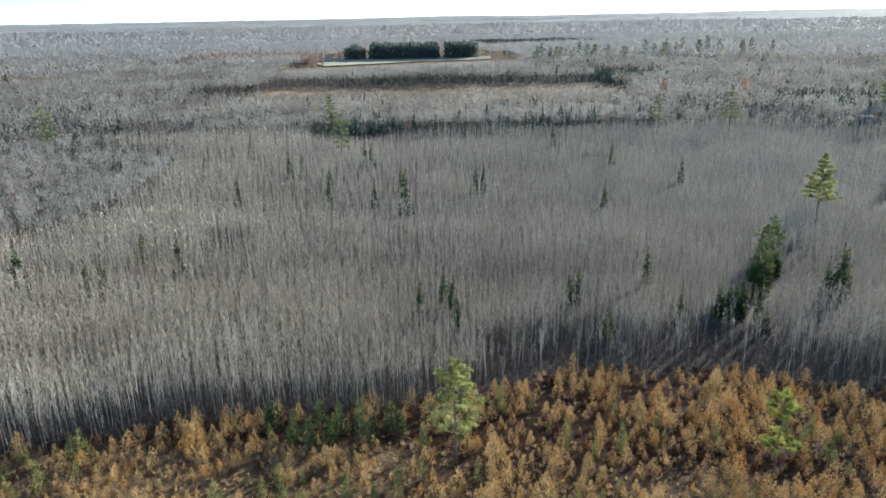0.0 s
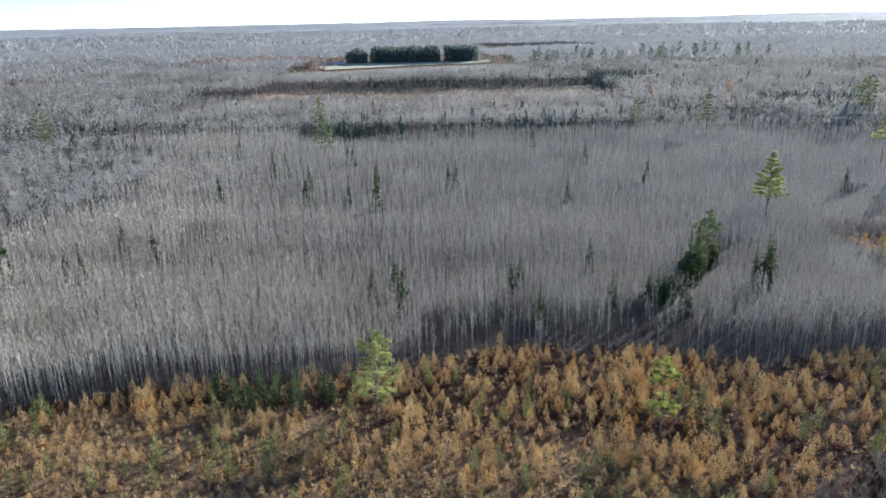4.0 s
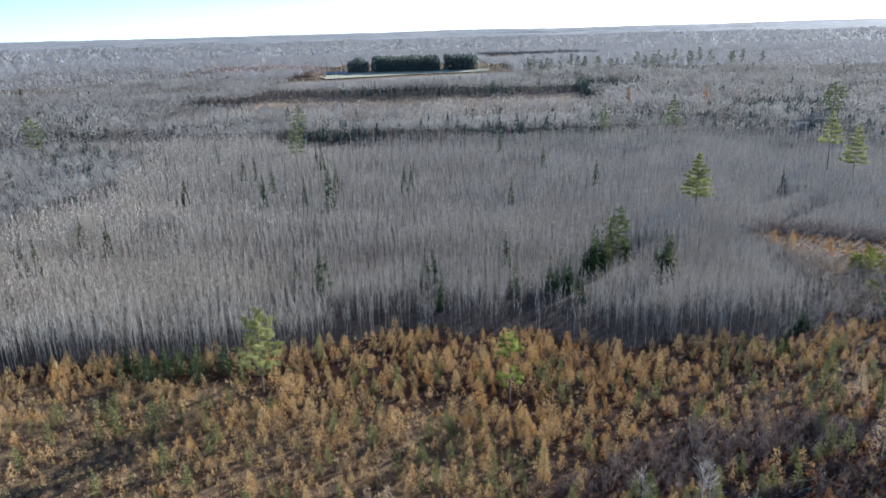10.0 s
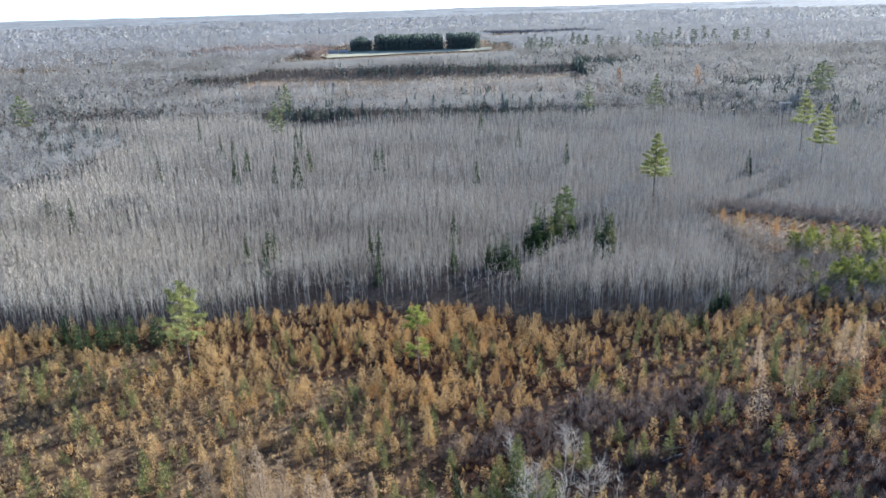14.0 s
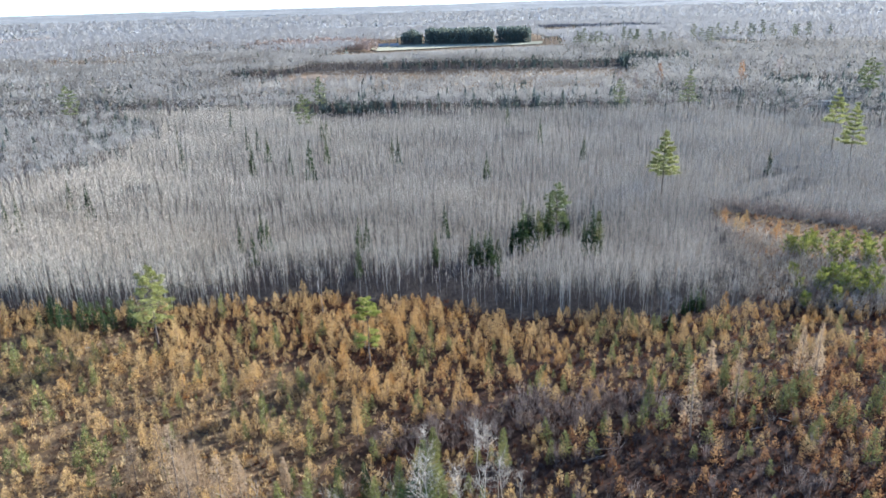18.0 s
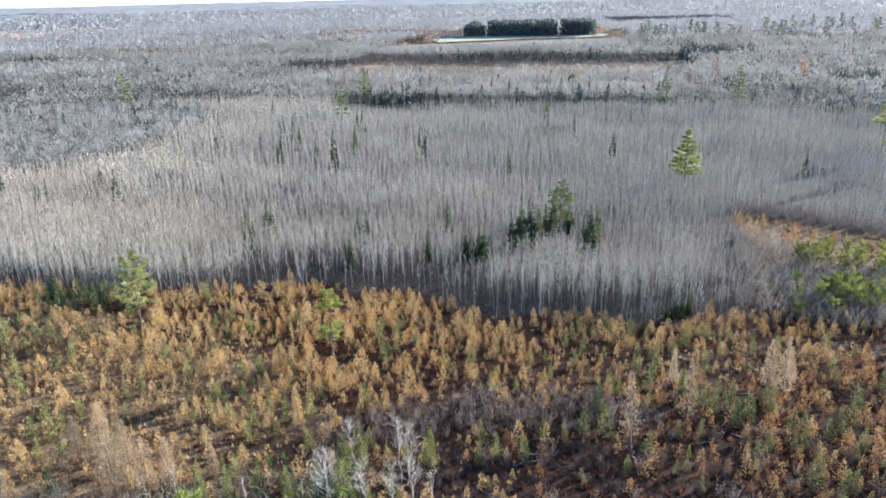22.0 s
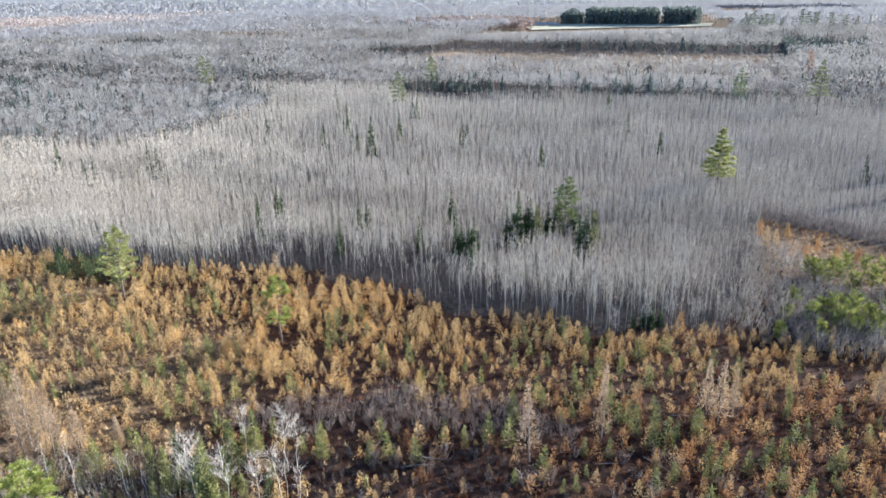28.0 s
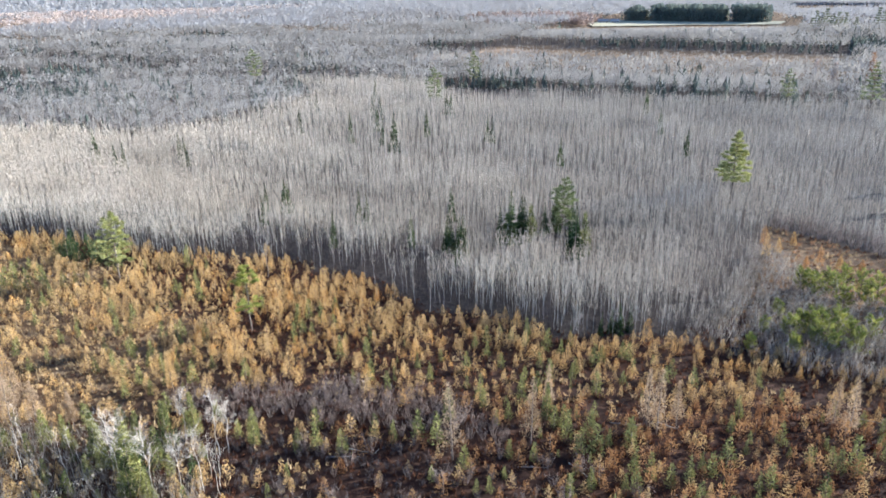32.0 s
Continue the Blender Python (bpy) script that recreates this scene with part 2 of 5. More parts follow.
def ground_z(x, y):
    """Flat bog and woods that rise gently towards the horizon."""
    r = np.hypot(np.asarray(x, float) - 30, np.asarray(y, float) - 60)
    rise = 0.0175 * np.clip(r - 330, 0, 570) + 0.0096 * np.clip(r - 900, 0, None)
    return 0.3 * wave(x, y, 30) * np.clip(1 - (r - 300) / 600, 0, 1) + rise + np.clip((r - 1300) / 3500, 0, 1) * 4 * wave(x, y, 500, 2)


ASPEN_FRONT = [(-150, 68), (-57, 79), (-46, 82), (-38, 86), (-27, 87), (-15, 89), (-4, 90.5), (3, 92), (8, 94), (15, 98), (24, 100), (35, 98), (44, 98),
               (53, 95), (60, 91), (68, 94), (75, 95), (84, 93), (92, 97), (100, 101), (105, 112), (106, 123), (107, 138), (108, 150), (107, 162), (118, 159),
               (130, 154), (142, 147), (170, 132), (240, 108)]
ASPEN = ASPEN_FRONT + [(333, 158), (239, 276), (192, 297), (157, 339), (132, 334), (88, 330), (33, 332), (-22, 313), (-27, 303),
                       (-54, 303), (-62, 328), (-117, 334), (-147, 307), (-120, 282), (-98, 262), (-91, 218), (-89, 186), (-100, 166), (-124, 163), (-159, 148), (-201, 116)]
CLEARING = [(107, 164), (109, 138), (107, 118), (103, 104), (120, 92), (150, 90), (170, 130), (142, 147), (130, 154), (118, 159)]
BOG = [(-165, 478), (-135, 499), (-118, 538), (-92, 522), (-84, 470), (-92, 452), (-130, 438), (-162, 452)]
FIELD = [(-118, 754), (-72, 772), (-32, 794), (11, 802), (56, 814), (58, 856), (-60, 856), (-128, 846), (-136, 790)]
MEADOW_LEFT = [(-330, 1146), (-204, 1180), (-130, 1190), (-150, 1290), (-330, 1265)]
MEADOW_RIGHT = [(62, 930), (90, 975), (178, 1005), (255, 1015), (190, 1156), (40, 1141)]
LARCH_STRIP = [(-270, 752), (-177, 764), (-118, 757), (-138, 790), (-132, 836), (-205, 860), (-265, 835)]
PALE_STRIP = [(-419, 629), (-330, 640), (-248, 648), (-200, 700), (-335, 828), (-461, 842)]
DARK_BLOCKS = [[(-424, 455), (-372, 474), (-366, 505), (-420, 500)], [(112, 520), (170, 532), (178, 590), (122, 590)], [(196, 694), (240, 652), (268, 690), (225, 735)],
               [(176, 398), (232, 372), (246, 392), (196, 424)], [(-302, 252), (-265, 266), (-275, 290), (-322, 290)], [(-472, 443), (-448, 449), (-450, 472), (-474, 470)], [(-322, 306), (-299, 318), (-304, 333), (-326, 326)],
               [(-262, 296), (-243, 298), (-252, 322), (-266, 320)], [(-300, 230), (-280, 236), (-300, 262), (-332, 258)], [(-205, 372), (-170, 378), (-176, 392), (-214, 388)]]
BRUSH = [(42, 51), (50, 57.5), (61, 64), (76, 67), (88, 65.5), (88, 61.5), (75, 58.5), (62, 54.5), (50, 50.5)]
PEAT = [(58, 42), (66, 36), (90, 35), (97, 50), (90, 57), (76, 57), (66, 54), (57, 48)]
RUSTY = [(-640, 430), (-640, 640), (-600, 790), (-645, 979), (-750, 1125), (-1200, 1286), (-1450, 914), (-900, 480)]


def tree_points(x0, x1, y0, y1, step, seed, jitter=0.9):
    """Jittered points on a grid."""
    r = np.random.default_rng(seed)
    gx, gy = np.meshgrid(np.arange(x0, x1, step), np.arange(y0, y1, step))
    return (gx.ravel() + r.uniform(-.5, .5, gx.size) * step * jitter * 1.1, gy.ravel() + r.uniform(-.5, .5, gx.size) * step * jitter * 1.1)


def in_view_fan(x, y):
    """The fan of country that lies ahead of the whole walk."""
    a, d = np.degrees(np.arctan2(np.asarray(x) - 40, np.asarray(y) + 40)), np.hypot(np.asarray(x) - 40, np.asarray(y) + 40)
    return (a > np.interp(d, [200, 500], [-52, -60])) & (a < np.interp(d, [150, 260], [44, 35]))


# ---------------------------------------------------------------- meshes
class Shape:
    """Vertices, triangles and the material slot of each triangle."""

    def __init__(self):
        self.v, self.f, self.m = [], [], []

    def tube(self, pts, radii, sides, slot):
        base = len(self.v)
        pts = [Vector(p) for p in pts]
        for i, (p, r) in enumerate(zip(pts, radii)):
            d = (pts[min(i + 1, len(pts) - 1)] - pts[max(i - 1, 0)]).normalized()
            a = d.orthogonal().normalized() if abs(d.z) < 0.9 else Vector((1, 0, 0)).cross(d).normalized()
            b = d.cross(a)
            for k in range(sides):
                w = 2 * math.pi * k / sides
                self.v.append(p + r * (math.cos(w) * a + math.sin(w) * b))
        for i in range(len(pts) - 1):
            for k in range(sides):
                p, q = base + i * sides + k, base + i * sides + (k + 1) % sides
                self.f += [(p, q, q + sides), (p, q + sides, p + sides)]
                self.m += [slot, slot]

    def spike(self, p, q, r, slot, sides=3):
        """A tapering twig, closed to a point."""
        p, q = Vector(p), Vector(q)
        d = (q - p).normalized()
        a = d.orthogonal().normalized()
        b = d.cross(a)
        base = len(self.v)
        for k in range(sides):
            w = 2 * math.pi * k / sides
            self.v.append(p + r * (math.cos(w) * a + math.sin(w) * b))
        self.v.append(q)
        for k in range(sides):
            self.f.append((base + k, base + (k + 1) % sides, base + sides))
            self.m.append(slot)

    def leaf(self, p, d, width, slot, r):
        """One pointed tuft from p along d."""
        p, d = Vector(p), Vector(d)
        side = d.cross(Vector((r.uniform(-1, 1), r.uniform(-1, 1), r.uniform(-1, 1)))).normalized() * width / 2
        base = len(self.v)
        self.v += [p - side, p + side, p + d]
        self.f.append((base, base + 1, base + 2))
        self.m.append(slot)

    def arrays(self):
        return np.array([tuple(v) for v in self.v], np.float32), np.array(self.f, np.int32), np.array(self.m, np.int32)

    def only(self, slot):
        v, f, m = self.arrays()
        f = f[m == slot]
        used, idx = np.unique(f, return_inverse=True)
        return v[used], idx.reshape(-1, 3)


def mesh_from(name, v, f, mats, slots=None, smooth=False):
    me = bpy.data.meshes.new(name)
    me.vertices.add(len(v))
    me.vertices.foreach_set("co", np.asarray(v, np.float32).ravel())
    me.loops.add(len(f) * 3)
    me.loops.foreach_set("vertex_index", np.asarray(f, np.int32).ravel())
    me.polygons.add(len(f))
    me.polygons.foreach_set("loop_start", np.arange(0, len(f) * 3, 3, dtype=np.int32))
    for mt in mats:
        me.materials.append(mt)
    if slots is not None:
        me.polygons.foreach_set("material_index", np.asarray(slots, np.int32))
    if smooth:
        me.polygons.foreach_set("use_smooth", np.ones(len(f), bool))
    me.update(calc_edges=True)
    return me


def part(name, me, parent, label=""):
    ob = new(name, me)
    ob.parent = parent
    return tagged(ob, label) if label else ob


def thing(name, at, label, category, group="", scale=1.0, turn=0.0, lean=(0.0, 0.0)):
    ob = new(name)
    ob.empty_display_size = 0.5
    ob.matrix_world = Matrix.LocRotScale(at, Euler((lean[0], lean[1], turn)), Vector((scale,) * 3))
    return tagged(ob, label, category, group)


def stand(name, shapes, mats, x, y, scale, label, category, seed, lean=0.03, squash=0.12, sink=0.1):
    """Many trees that nobody could count, as one object."""
    r = np.random.default_rng(seed)
    n = len(x)
    pick = r.integers(0, len(shapes), n)
    turn, sx, sy = r.uniform(0, 2 * math.pi, n), r.normal(0, lean, n), r.normal(0, lean, n)
    z = ground_z(x, y) - sink
    wide = scale * (1 + r.uniform(-squash, squash, n))
    V, F, S, base = [], [], [], 0
    for k, sh in enumerate(shapes):
        v, f, m = sh.arrays()
        i = np.nonzero(pick == k)[0]
        if not len(i):
            continue
        c, s = np.cos(turn[i])[:, None], np.sin(turn[i])[:, None]
        vz = v[None, :, 2] * scale[i, None]
        vx = (v[None, :, 0] * c - v[None, :, 1] * s) * wide[i, None] + sx[i, None] * vz + np.asarray(x)[i, None]
        vy = (v[None, :, 0] * s + v[None, :, 1] * c) * wide[i, None] + sy[i, None] * vz + np.asarray(y)[i, None]
        V.append(np.stack([vx, vy, vz + z[i, None]], -1).reshape(-1, 3))
        F.append((f[None] + (np.arange(len(i)) * len(v))[:, None, None] + base).reshape(-1, 3))
        S.append(np.tile(m, len(i)))
        base += len(i) * len(v)
    ob = new(name, mesh_from(name, np.concatenate(V), np.concatenate(F), mats, np.concatenate(S)))
    return tagged(ob, label, category, kind="stuff")


# ---------------------------------------------------------------- kinds of trees
def aspen_shape(seed, rich, fine=1.0):
    """A slender leafless aspen about 11 m high with steep fine branches: slot 0 trunk, slot 1 branches and twigs. rich: 2 near, 1 middle, 0 far."""
    r = random.Random(seed)
    s = Shape()
    h = 11.0 * r.uniform(0.88, 1.1)
    n = (1, 2, 6)[rich]
    bend = [Vector((r.uniform(-.12, .12), r.uniform(-.12, .12), 0)) for _ in range(n + 1)]
    pts = [Vector((0, 0, h * i / n)) + bend[i] * (i > 0) * (1 + i * 0.5) for i in range(n + 1)]
    thick = r.uniform(0.045, 0.075)
    if rich == 2:
        s.tube(pts, [thick * (1 - 0.92 * i / n) + 0.006 for i in range(n + 1)], 5, 0)
    elif fine < 1:
        s.tube(pts, [thick * (1 - 0.85 * i / n) for i in range(n + 1)], 3, 0)
    else:
        s.spike(pts[0], pts[-1], thick * (1.0, 0.75)[rich], 0)
    count = (9, 12, 24)[rich]
    for b in range(count):
        t = (0.42 if rich < 2 else 0.5) + (0.56 if rich < 2 else 0.48) * (b + r.random()) / count
        k = min(int(t * n), n - 1)
        p = pts[k].lerp(pts[k + 1], t * n - k)
        a = r.uniform(0, 2 * math.pi)
        ln = ((1.12 - t) * 1.5 * r.uniform(0.5, 1.1) + 0.5) * (1.25 if rich == 2 or fine < 1 else 0.95)
        d = Vector((math.cos(a), math.sin(a), r.uniform(0.6, 2.2))).normalized() * ln
        if rich == 2:
            s.spike(p, p + d, 0.011, 1)
        else:
            s.leaf(p, d, (0.19, 0.09)[rich] * fine, 1, r)
        for w in range((1, 2, 4)[rich]):
            q = p + d * r.uniform(0.2, 0.95)
            dd = (d.normalized() + Vector((r.uniform(-.6, .6), r.uniform(-.6, .6), r.uniform(.2, 1.0)))) * r.uniform(0.3, 0.65)
            s.leaf(q, dd, (0.20, 0.095, 0.018)[rich] * fine, 1, r)
    return s


def larch_shape(seed, h=4.0, count=270, width=0.27, bare=0.06, tuft=0.2, open_crown=0.0):
    """A tamarack in autumn needles, a full soft cone of short tufts in loose tiers: slot 0 stem, slot 1 needles. open_crown: how far the stem shows through."""
    r = random.Random(seed)
    s = Shape()
    s.tube([(0, 0, 0), (r.uniform(-.05, .05), r.uniform(-.05, .05), h * .5), (0, 0, h)], [0.012 * h, 0.008 * h, 0.003], 4, 0)
    lobe, tiers = r.uniform(0, 6.28), r.randint(6, 9)
    for b in range(count):
        t = bare + (0.99 - bare) * (1 - (1 - r.random()) ** 0.62) if r.random() < 0.85 else r.uniform(bare, 0.99)
        t = min(t, 0.985)
        a = r.uniform(0, 2 * math.pi)
        edge = h * width * (1.02 - t) ** 0.78 * (1 + 0.2 * math.sin(2 * a + 7 * t + lobe) + 0.12 * math.sin(tiers * 6.28 * t + lobe))
        u = edge * (open_crown + (1 - open_crown) * r.random() ** 0.45) * r.uniform(0.8, 1.12)
        q = Vector((math.cos(a) * u, math.sin(a) * u, t * h + 0.18 * u + r.gauss(0, 0.012) * h))
        out = Vector((math.cos(a), math.sin(a), 0))
        dd = (out * r.uniform(0.2, 1.0) + Vector((r.gauss(0, .5), r.gauss(0, .5), r.uniform(0.0, 1.1)))).normalized()
        s.leaf(q, dd * tuft * r.uniform(.8, 1.6), tuft * r.uniform(.28, .5), 1, r)
    return s


def spruce_shape(seed, h=4.0, rows=14, per=8, tufts=5, width=0.24, bare=0.04, broad=0.40):
    """A spruce or fir with drooping whorls: slot 0 stem, slot 1 needles."""
    r = random.Random(seed)
    s = Shape()
    s.tube([(0, 0, 0), (0, 0, h * .5), (0, 0, h)], [0.016 * h, 0.01 * h, 0.004], 4, 0)
    for i in range(rows):
        t = bare + (0.96 - bare) * i / (rows - 1)
        for b in range(max(4, int(per * (1.15 - t)))):
            a = r.uniform(0, 2 * math.pi)
            ln = h * width * (1.02 - t) ** 1.0 * r.uniform(0.7, 1.12) + 0.01 * h
            p = Vector((0, 0, (t + r.uniform(-.02, .02)) * h))
            out = Vector((math.cos(a), math.sin(a), -0.28 + 0.5 * t))
            for w in range(tufts):
                u = (w + 0.3) / tufts
                q = p + out * ln * u
                side = Vector((-math.sin(a), math.cos(a), 0)) * r.uniform(-.7, .7)
                dd = (out + side + Vector((0, 0, r.uniform(-.35, .2)))).normalized() * ln * 0.42 * r.uniform(.7, 1.2)
                s.leaf(q, dd, ln * broad + 0.03, 1, r)
    for w in range(6):
        s.leaf(Vector((0, 0, h * 0.93)), Vector((r.uniform(-.15, .15), r.uniform(-.15, .15), 1)) * h * 0.08, h * 0.02, 1, r)
    return s


def hardwood_shape(seed, h=13.0, fans=26, w=0.22, length=1.8, wide=0.22):
    """A leafless broad tree with a rounded head of fine twigs, seen from far off: slot 0 trunk, slot 1 twigs."""
    r = random.Random(seed)
    s = Shape()
    s.tube([(0, 0, 0), (r.uniform(-.3, .3), r.uniform(-.3, .3), h * .7)], [0.16, 0.05], 3, 0)
    lop = Vector((r.uniform(-.05, .05), r.uniform(-.05, .05), 0)) * h
    for i in range(fans):
        a, z = r.uniform(0, 2 * math.pi), r.uniform(-0.75, 1.0)
        k = math.sqrt(max(0.0, 1 - z * z)) * (1 + 0.25 * math.sin(3 * a + seed))
        out = Vector((math.cos(a) * k, math.sin(a) * k, z))
        q = lop + Vector((0, 0, h * 0.64)) + Vector((out.x * wide, out.y * wide, out.z * 0.27)) * h * r.random() ** 0.4
        d = (out * 0.7 + Vector((r.gauss(0, .35), r.gauss(0, .35), 0.75))).normalized() * length * r.uniform(.6, 1.3)
        s.leaf(q, d, w * r.uniform(.6, 1.4), 1, r)
    return s


def far_conifer_shape(seed, h=13.0, tiers=5, blades=4):
    r = random.Random(seed)
    s = Shape()
    s.spike((0, 0, 0), (0, 0, h), 0.18, 0)
    for i in range(tiers):
        t = 0.1 + 0.8 * i / tiers
        for b in range(blades):
            a = r.uniform(0, 2 * math.pi)
            ln = h * 0.16 * (1.05 - t)
            q = Vector((math.cos(a) * ln, math.sin(a) * ln, t * h))
            s.leaf(q, Vector((-q.x * .9, -q.y * .9, h * 0.24)), ln * 1.3, 1, r)
    return s


# ---------------------------------------------------------------- ground
def build_ground():
    radii = list(np.arange(0.0, 180, 3.0))
    while radii[-1] < 4950:
        radii.append(min(4950.0, radii[-1] * 1.045))
    seg = 260
    R, A = np.meshgrid(np.array(radii[1:]), np.arange(seg) * 2 * math.pi / seg, indexing="ij")
    x, y = 30 + R * np.sin(A), 60 + R * np.cos(A)
    x, y = np.append(x.ravel(), 30), np.append(y.ravel(), 60)
    v = np.stack([x, y, ground_z(x, y)], -1)
    f = []
    nr = len(radii) - 1
    i, k = np.meshgrid(np.arange(nr - 1), np.arange(seg), indexing="ij")
    a, b = i * seg + k, i * seg + (k + 1) % seg
    f = np.concatenate([np.stack([a, a + seg, b + seg], -1).reshape(-1, 3), np.stack([a, b + seg, b], -1).reshape(-1, 3)])
    k = np.arange(seg)
    f = np.concatenate([f, np.stack([np.full(seg, nr * seg), k, (k + 1) % seg], -1)])
    f = f[:, ::-1]
    me = mesh_from("ground", v, f, [M_GROUND], smooth=True)
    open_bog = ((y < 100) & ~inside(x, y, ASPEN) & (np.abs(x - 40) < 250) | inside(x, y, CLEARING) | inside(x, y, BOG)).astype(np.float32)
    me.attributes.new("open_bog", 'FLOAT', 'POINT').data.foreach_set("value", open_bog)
    sedge = 0.8 * np.clip((4 - x) / 12, 0, 1) * np.clip((82 - y) / 4, 0, 1) * np.clip((x + 160) / 20, 0, 1) * (y > 0)
    sedge = np.maximum(sedge, 0.7 * np.clip((46 - x) / 16, 0, 1) * np.clip((74 - y) / 6, 0, 1) * np.clip((x + 160) / 20, 0, 1) * (y > 20))
    sedge = np.maximum(sedge, 0.6 * inside(x, y, CLEARING) * np.clip((y - 116) / 16, 0, 1))
    sedge = np.maximum(sedge, 0.8 * ((x > -135) & (x < 125) & (y > 432) & (y < 556)))
    sedge = np.maximum(sedge, 0.9 * (np.hypot(x - 40, y) > 700))
    me.attributes.new("open_sedge", 'FLOAT', 'POINT').data.foreach_set("value", sedge.astype(np.float32))
    ob = new("ground", me)
    tagged(ob, "brown autumn forest floor and rusty bog grass", "ground", kind="structure")


build_ground()


def sheet(name, poly, mat, lift, label, category):
    """A flat piece of land laid on the ground."""
    bm = bmesh.new()
    bm.faces.new([bm.verts.new((px, py, float(ground_z(px, py)) + lift)) for px, py in poly])
    bmesh.ops.triangulate(bm, faces=bm.faces[:])
    me = bpy.data.meshes.new(name)
    bm.to_mesh(me)
    bm.free()
    me.materials.append(mat)
    return tagged(new(name, me), label, category, kind="structure")


sheet("field", FIELD, M_FIELD, 1.1, "pale mown hay field in front of the pine plantation", "field")
sheet("meadow", MEADOW_LEFT, M_MEADOW, 1.0, "pale dry meadow beyond the larches", "meadow")
sheet("far_meadow", MEADOW_RIGHT, M_MEADOW, 1.0, "pale dry meadow beyond the pines", "meadow")
sheet("bog_meadow", BOG, M_BOG, 0.3, "strip of rusty dry bog meadow between the woods", "meadow")

# ---------------------------------------------------------------- aspen stand
aspens_rich = [aspen_shape(40 + i, 2) for i in range(6)]
aspens_plain = [aspen_shape(60 + i, 1) for i in range(9)]
aspens_thin = [aspen_shape(90 + i, 1, 0.6) for i in range(8)]
aspens_far = [aspen_shape(80 + i, 0) for i in range(9)]
# spruces that stand among the aspens: x, y, height
SPRUCES = [(-10.6, 193.7, 12.2), (-75.3, 280.3, 10.2), (-58.1, 148.2, 8.6), (-68.0, 134.0, 8.6), (-88.0, 139.0, 10.4), (-71.0, 133.5, 7.8), (-69.0, 156.0, 8.0), (-0.2, 126.5, 7.6),
           (1.6, 125.6, 7.0), (-4.6, 124.6, 6.4), (23.4, 124.7, 7.4), (24.9, 125.4, 6.8), (27.0, 109.7, 7.0), (41.2, 136.6, 7.2), (42.0, 117.0, 6.9), (46.0, 197.8, 7.8),
           (12.8, 221.0, 9.0), (10.4, 222.4, 8.6), (77.1, 227.4, 7.8), (62.0, 258.6, 8.6), (-32.8, 200.5, 9.8), (-13.0, 220.0, 9.4), (-36.0, 222.0, 8.4), (-20.0, 201.0, 8.2),
           (-61.0, 207.0, 8.4), (133.6, 208.2, 7.4), (-82.3, 244.4, 9.4), (-48.0, 243.0, 8.4), (-29.0, 265.0, 8.8), (-26.4, 264.2, 8.4), (-53.0, 245.0, 8.6), (2.0, 116.0, 6.6), (46.9, 301.4, 9.0)]
CLUMP = [(49.4, 119.1, 7.8), (53.3, 118.4, 8.6), (50.8, 118.4, 7.2), (52.2, 118.8, 7.6), (55.0, 112.6, 5.6), (58.0, 127.4, 8.6), (59.7, 128.3, 12.1), (60.8, 131.5, 10.4), (62.0, 130.4, 10.1),
         (64.2, 137.0, 8.0), (65.4, 140.4, 9.6), (69.4, 140.8, 8.5), (74.7, 126.3, 11.3), (73.4, 127.8, 8.3)]


# hollows in the stand, shade put in as dark brush: x, y, half width
HOLLOWS = [(-118, 289, 17), (-53, 163, 9), (-46, 312, 15), (-9, 157, 5)]


def aspen_spots():
    sets = [tree_points(-190, 320, y0, y1, step, 11 + y0) for y0, y1, step in ((60, 128, 1.03), (128, 180, 1.25), (180, 350, 1.62))]
    x, y = np.concatenate([p[0] for p in sets]), np.concatenate([p[1] for p in sets])
    r = np.random.default_rng(3)
    keep = inside(x, y, ASPEN) & in_view_fan(x, y)
    keep &= ~((wave(x, y, 26, 1) < -0.95) & (r.random(len(x)) < 0.75))
    # the aspens stand back from the spruces, most of all on the open southern side
    for sx, sy, sh in SPRUCES + CLUMP:
        deep = 5.0 if (sx, sy, sh) in CLUMP else 2.0
        keep &= ~((np.hypot((x - sx) / (0.75 + 0.17 * deep), (y - sy + deep * 0.7) / deep) < 1.0))
    front = np.interp(x, [p[0] for p in ASPEN_FRONT[:20]], [p[1] for p in ASPEN_FRONT[:20]])
    into = y - front
    keep &= ~((x > 6) & (x < 62) & (into < 13 + 5 * wave(x, y, 9, 2)) & (r.random(len(x)) < 0.78))
    keep &= ~((x >= 62) & (x < 98) & (into < 8 + 3 * wave(x, y, 9, 2)) & (r.random(len(x)) < 0.6))
    keep &= ~((x <= 8) & (into < 3.0) & (r.random(len(x)) < 0.35))
    for hx0, hy0, hr0 in HOLLOWS:
        keep &= ~((np.hypot((x - hx0) / hr0, (y - hy0) / (hr0 * 0.55)) + 0.25 * wave(x, y, 5) < 1.0) & (r.random(len(x)) < 0.92))
    x, y = x[keep], y[keep]
    tall = 0.515 + 0.14 * np.clip((-15 - x) / 45, 0, 1) + 0.07 * np.clip((y - 150) / 100, 0, 1) + 0.075 * wave(x, y, 26, 4) + 0.05 * wave(x, y, 9, 14) + np.random.default_rng(5).normal(0, 0.06, len(x))
    tall += 0.09 * np.clip(1 - (y - np.interp(x, [p[0] for p in ASPEN_FRONT[:20]], [p[1] for p in ASPEN_FRONT[:20]]) - 8) / 26, 0, 1) * np.clip((98 - x) / 8, 0, 1)
    tall *= np.where((x > 94) & (y > 100) & (y < 152), np.clip(0.45 + 0.55 * (108 - x) / 13, 0.45, 1), 1)
    return x, y, tall


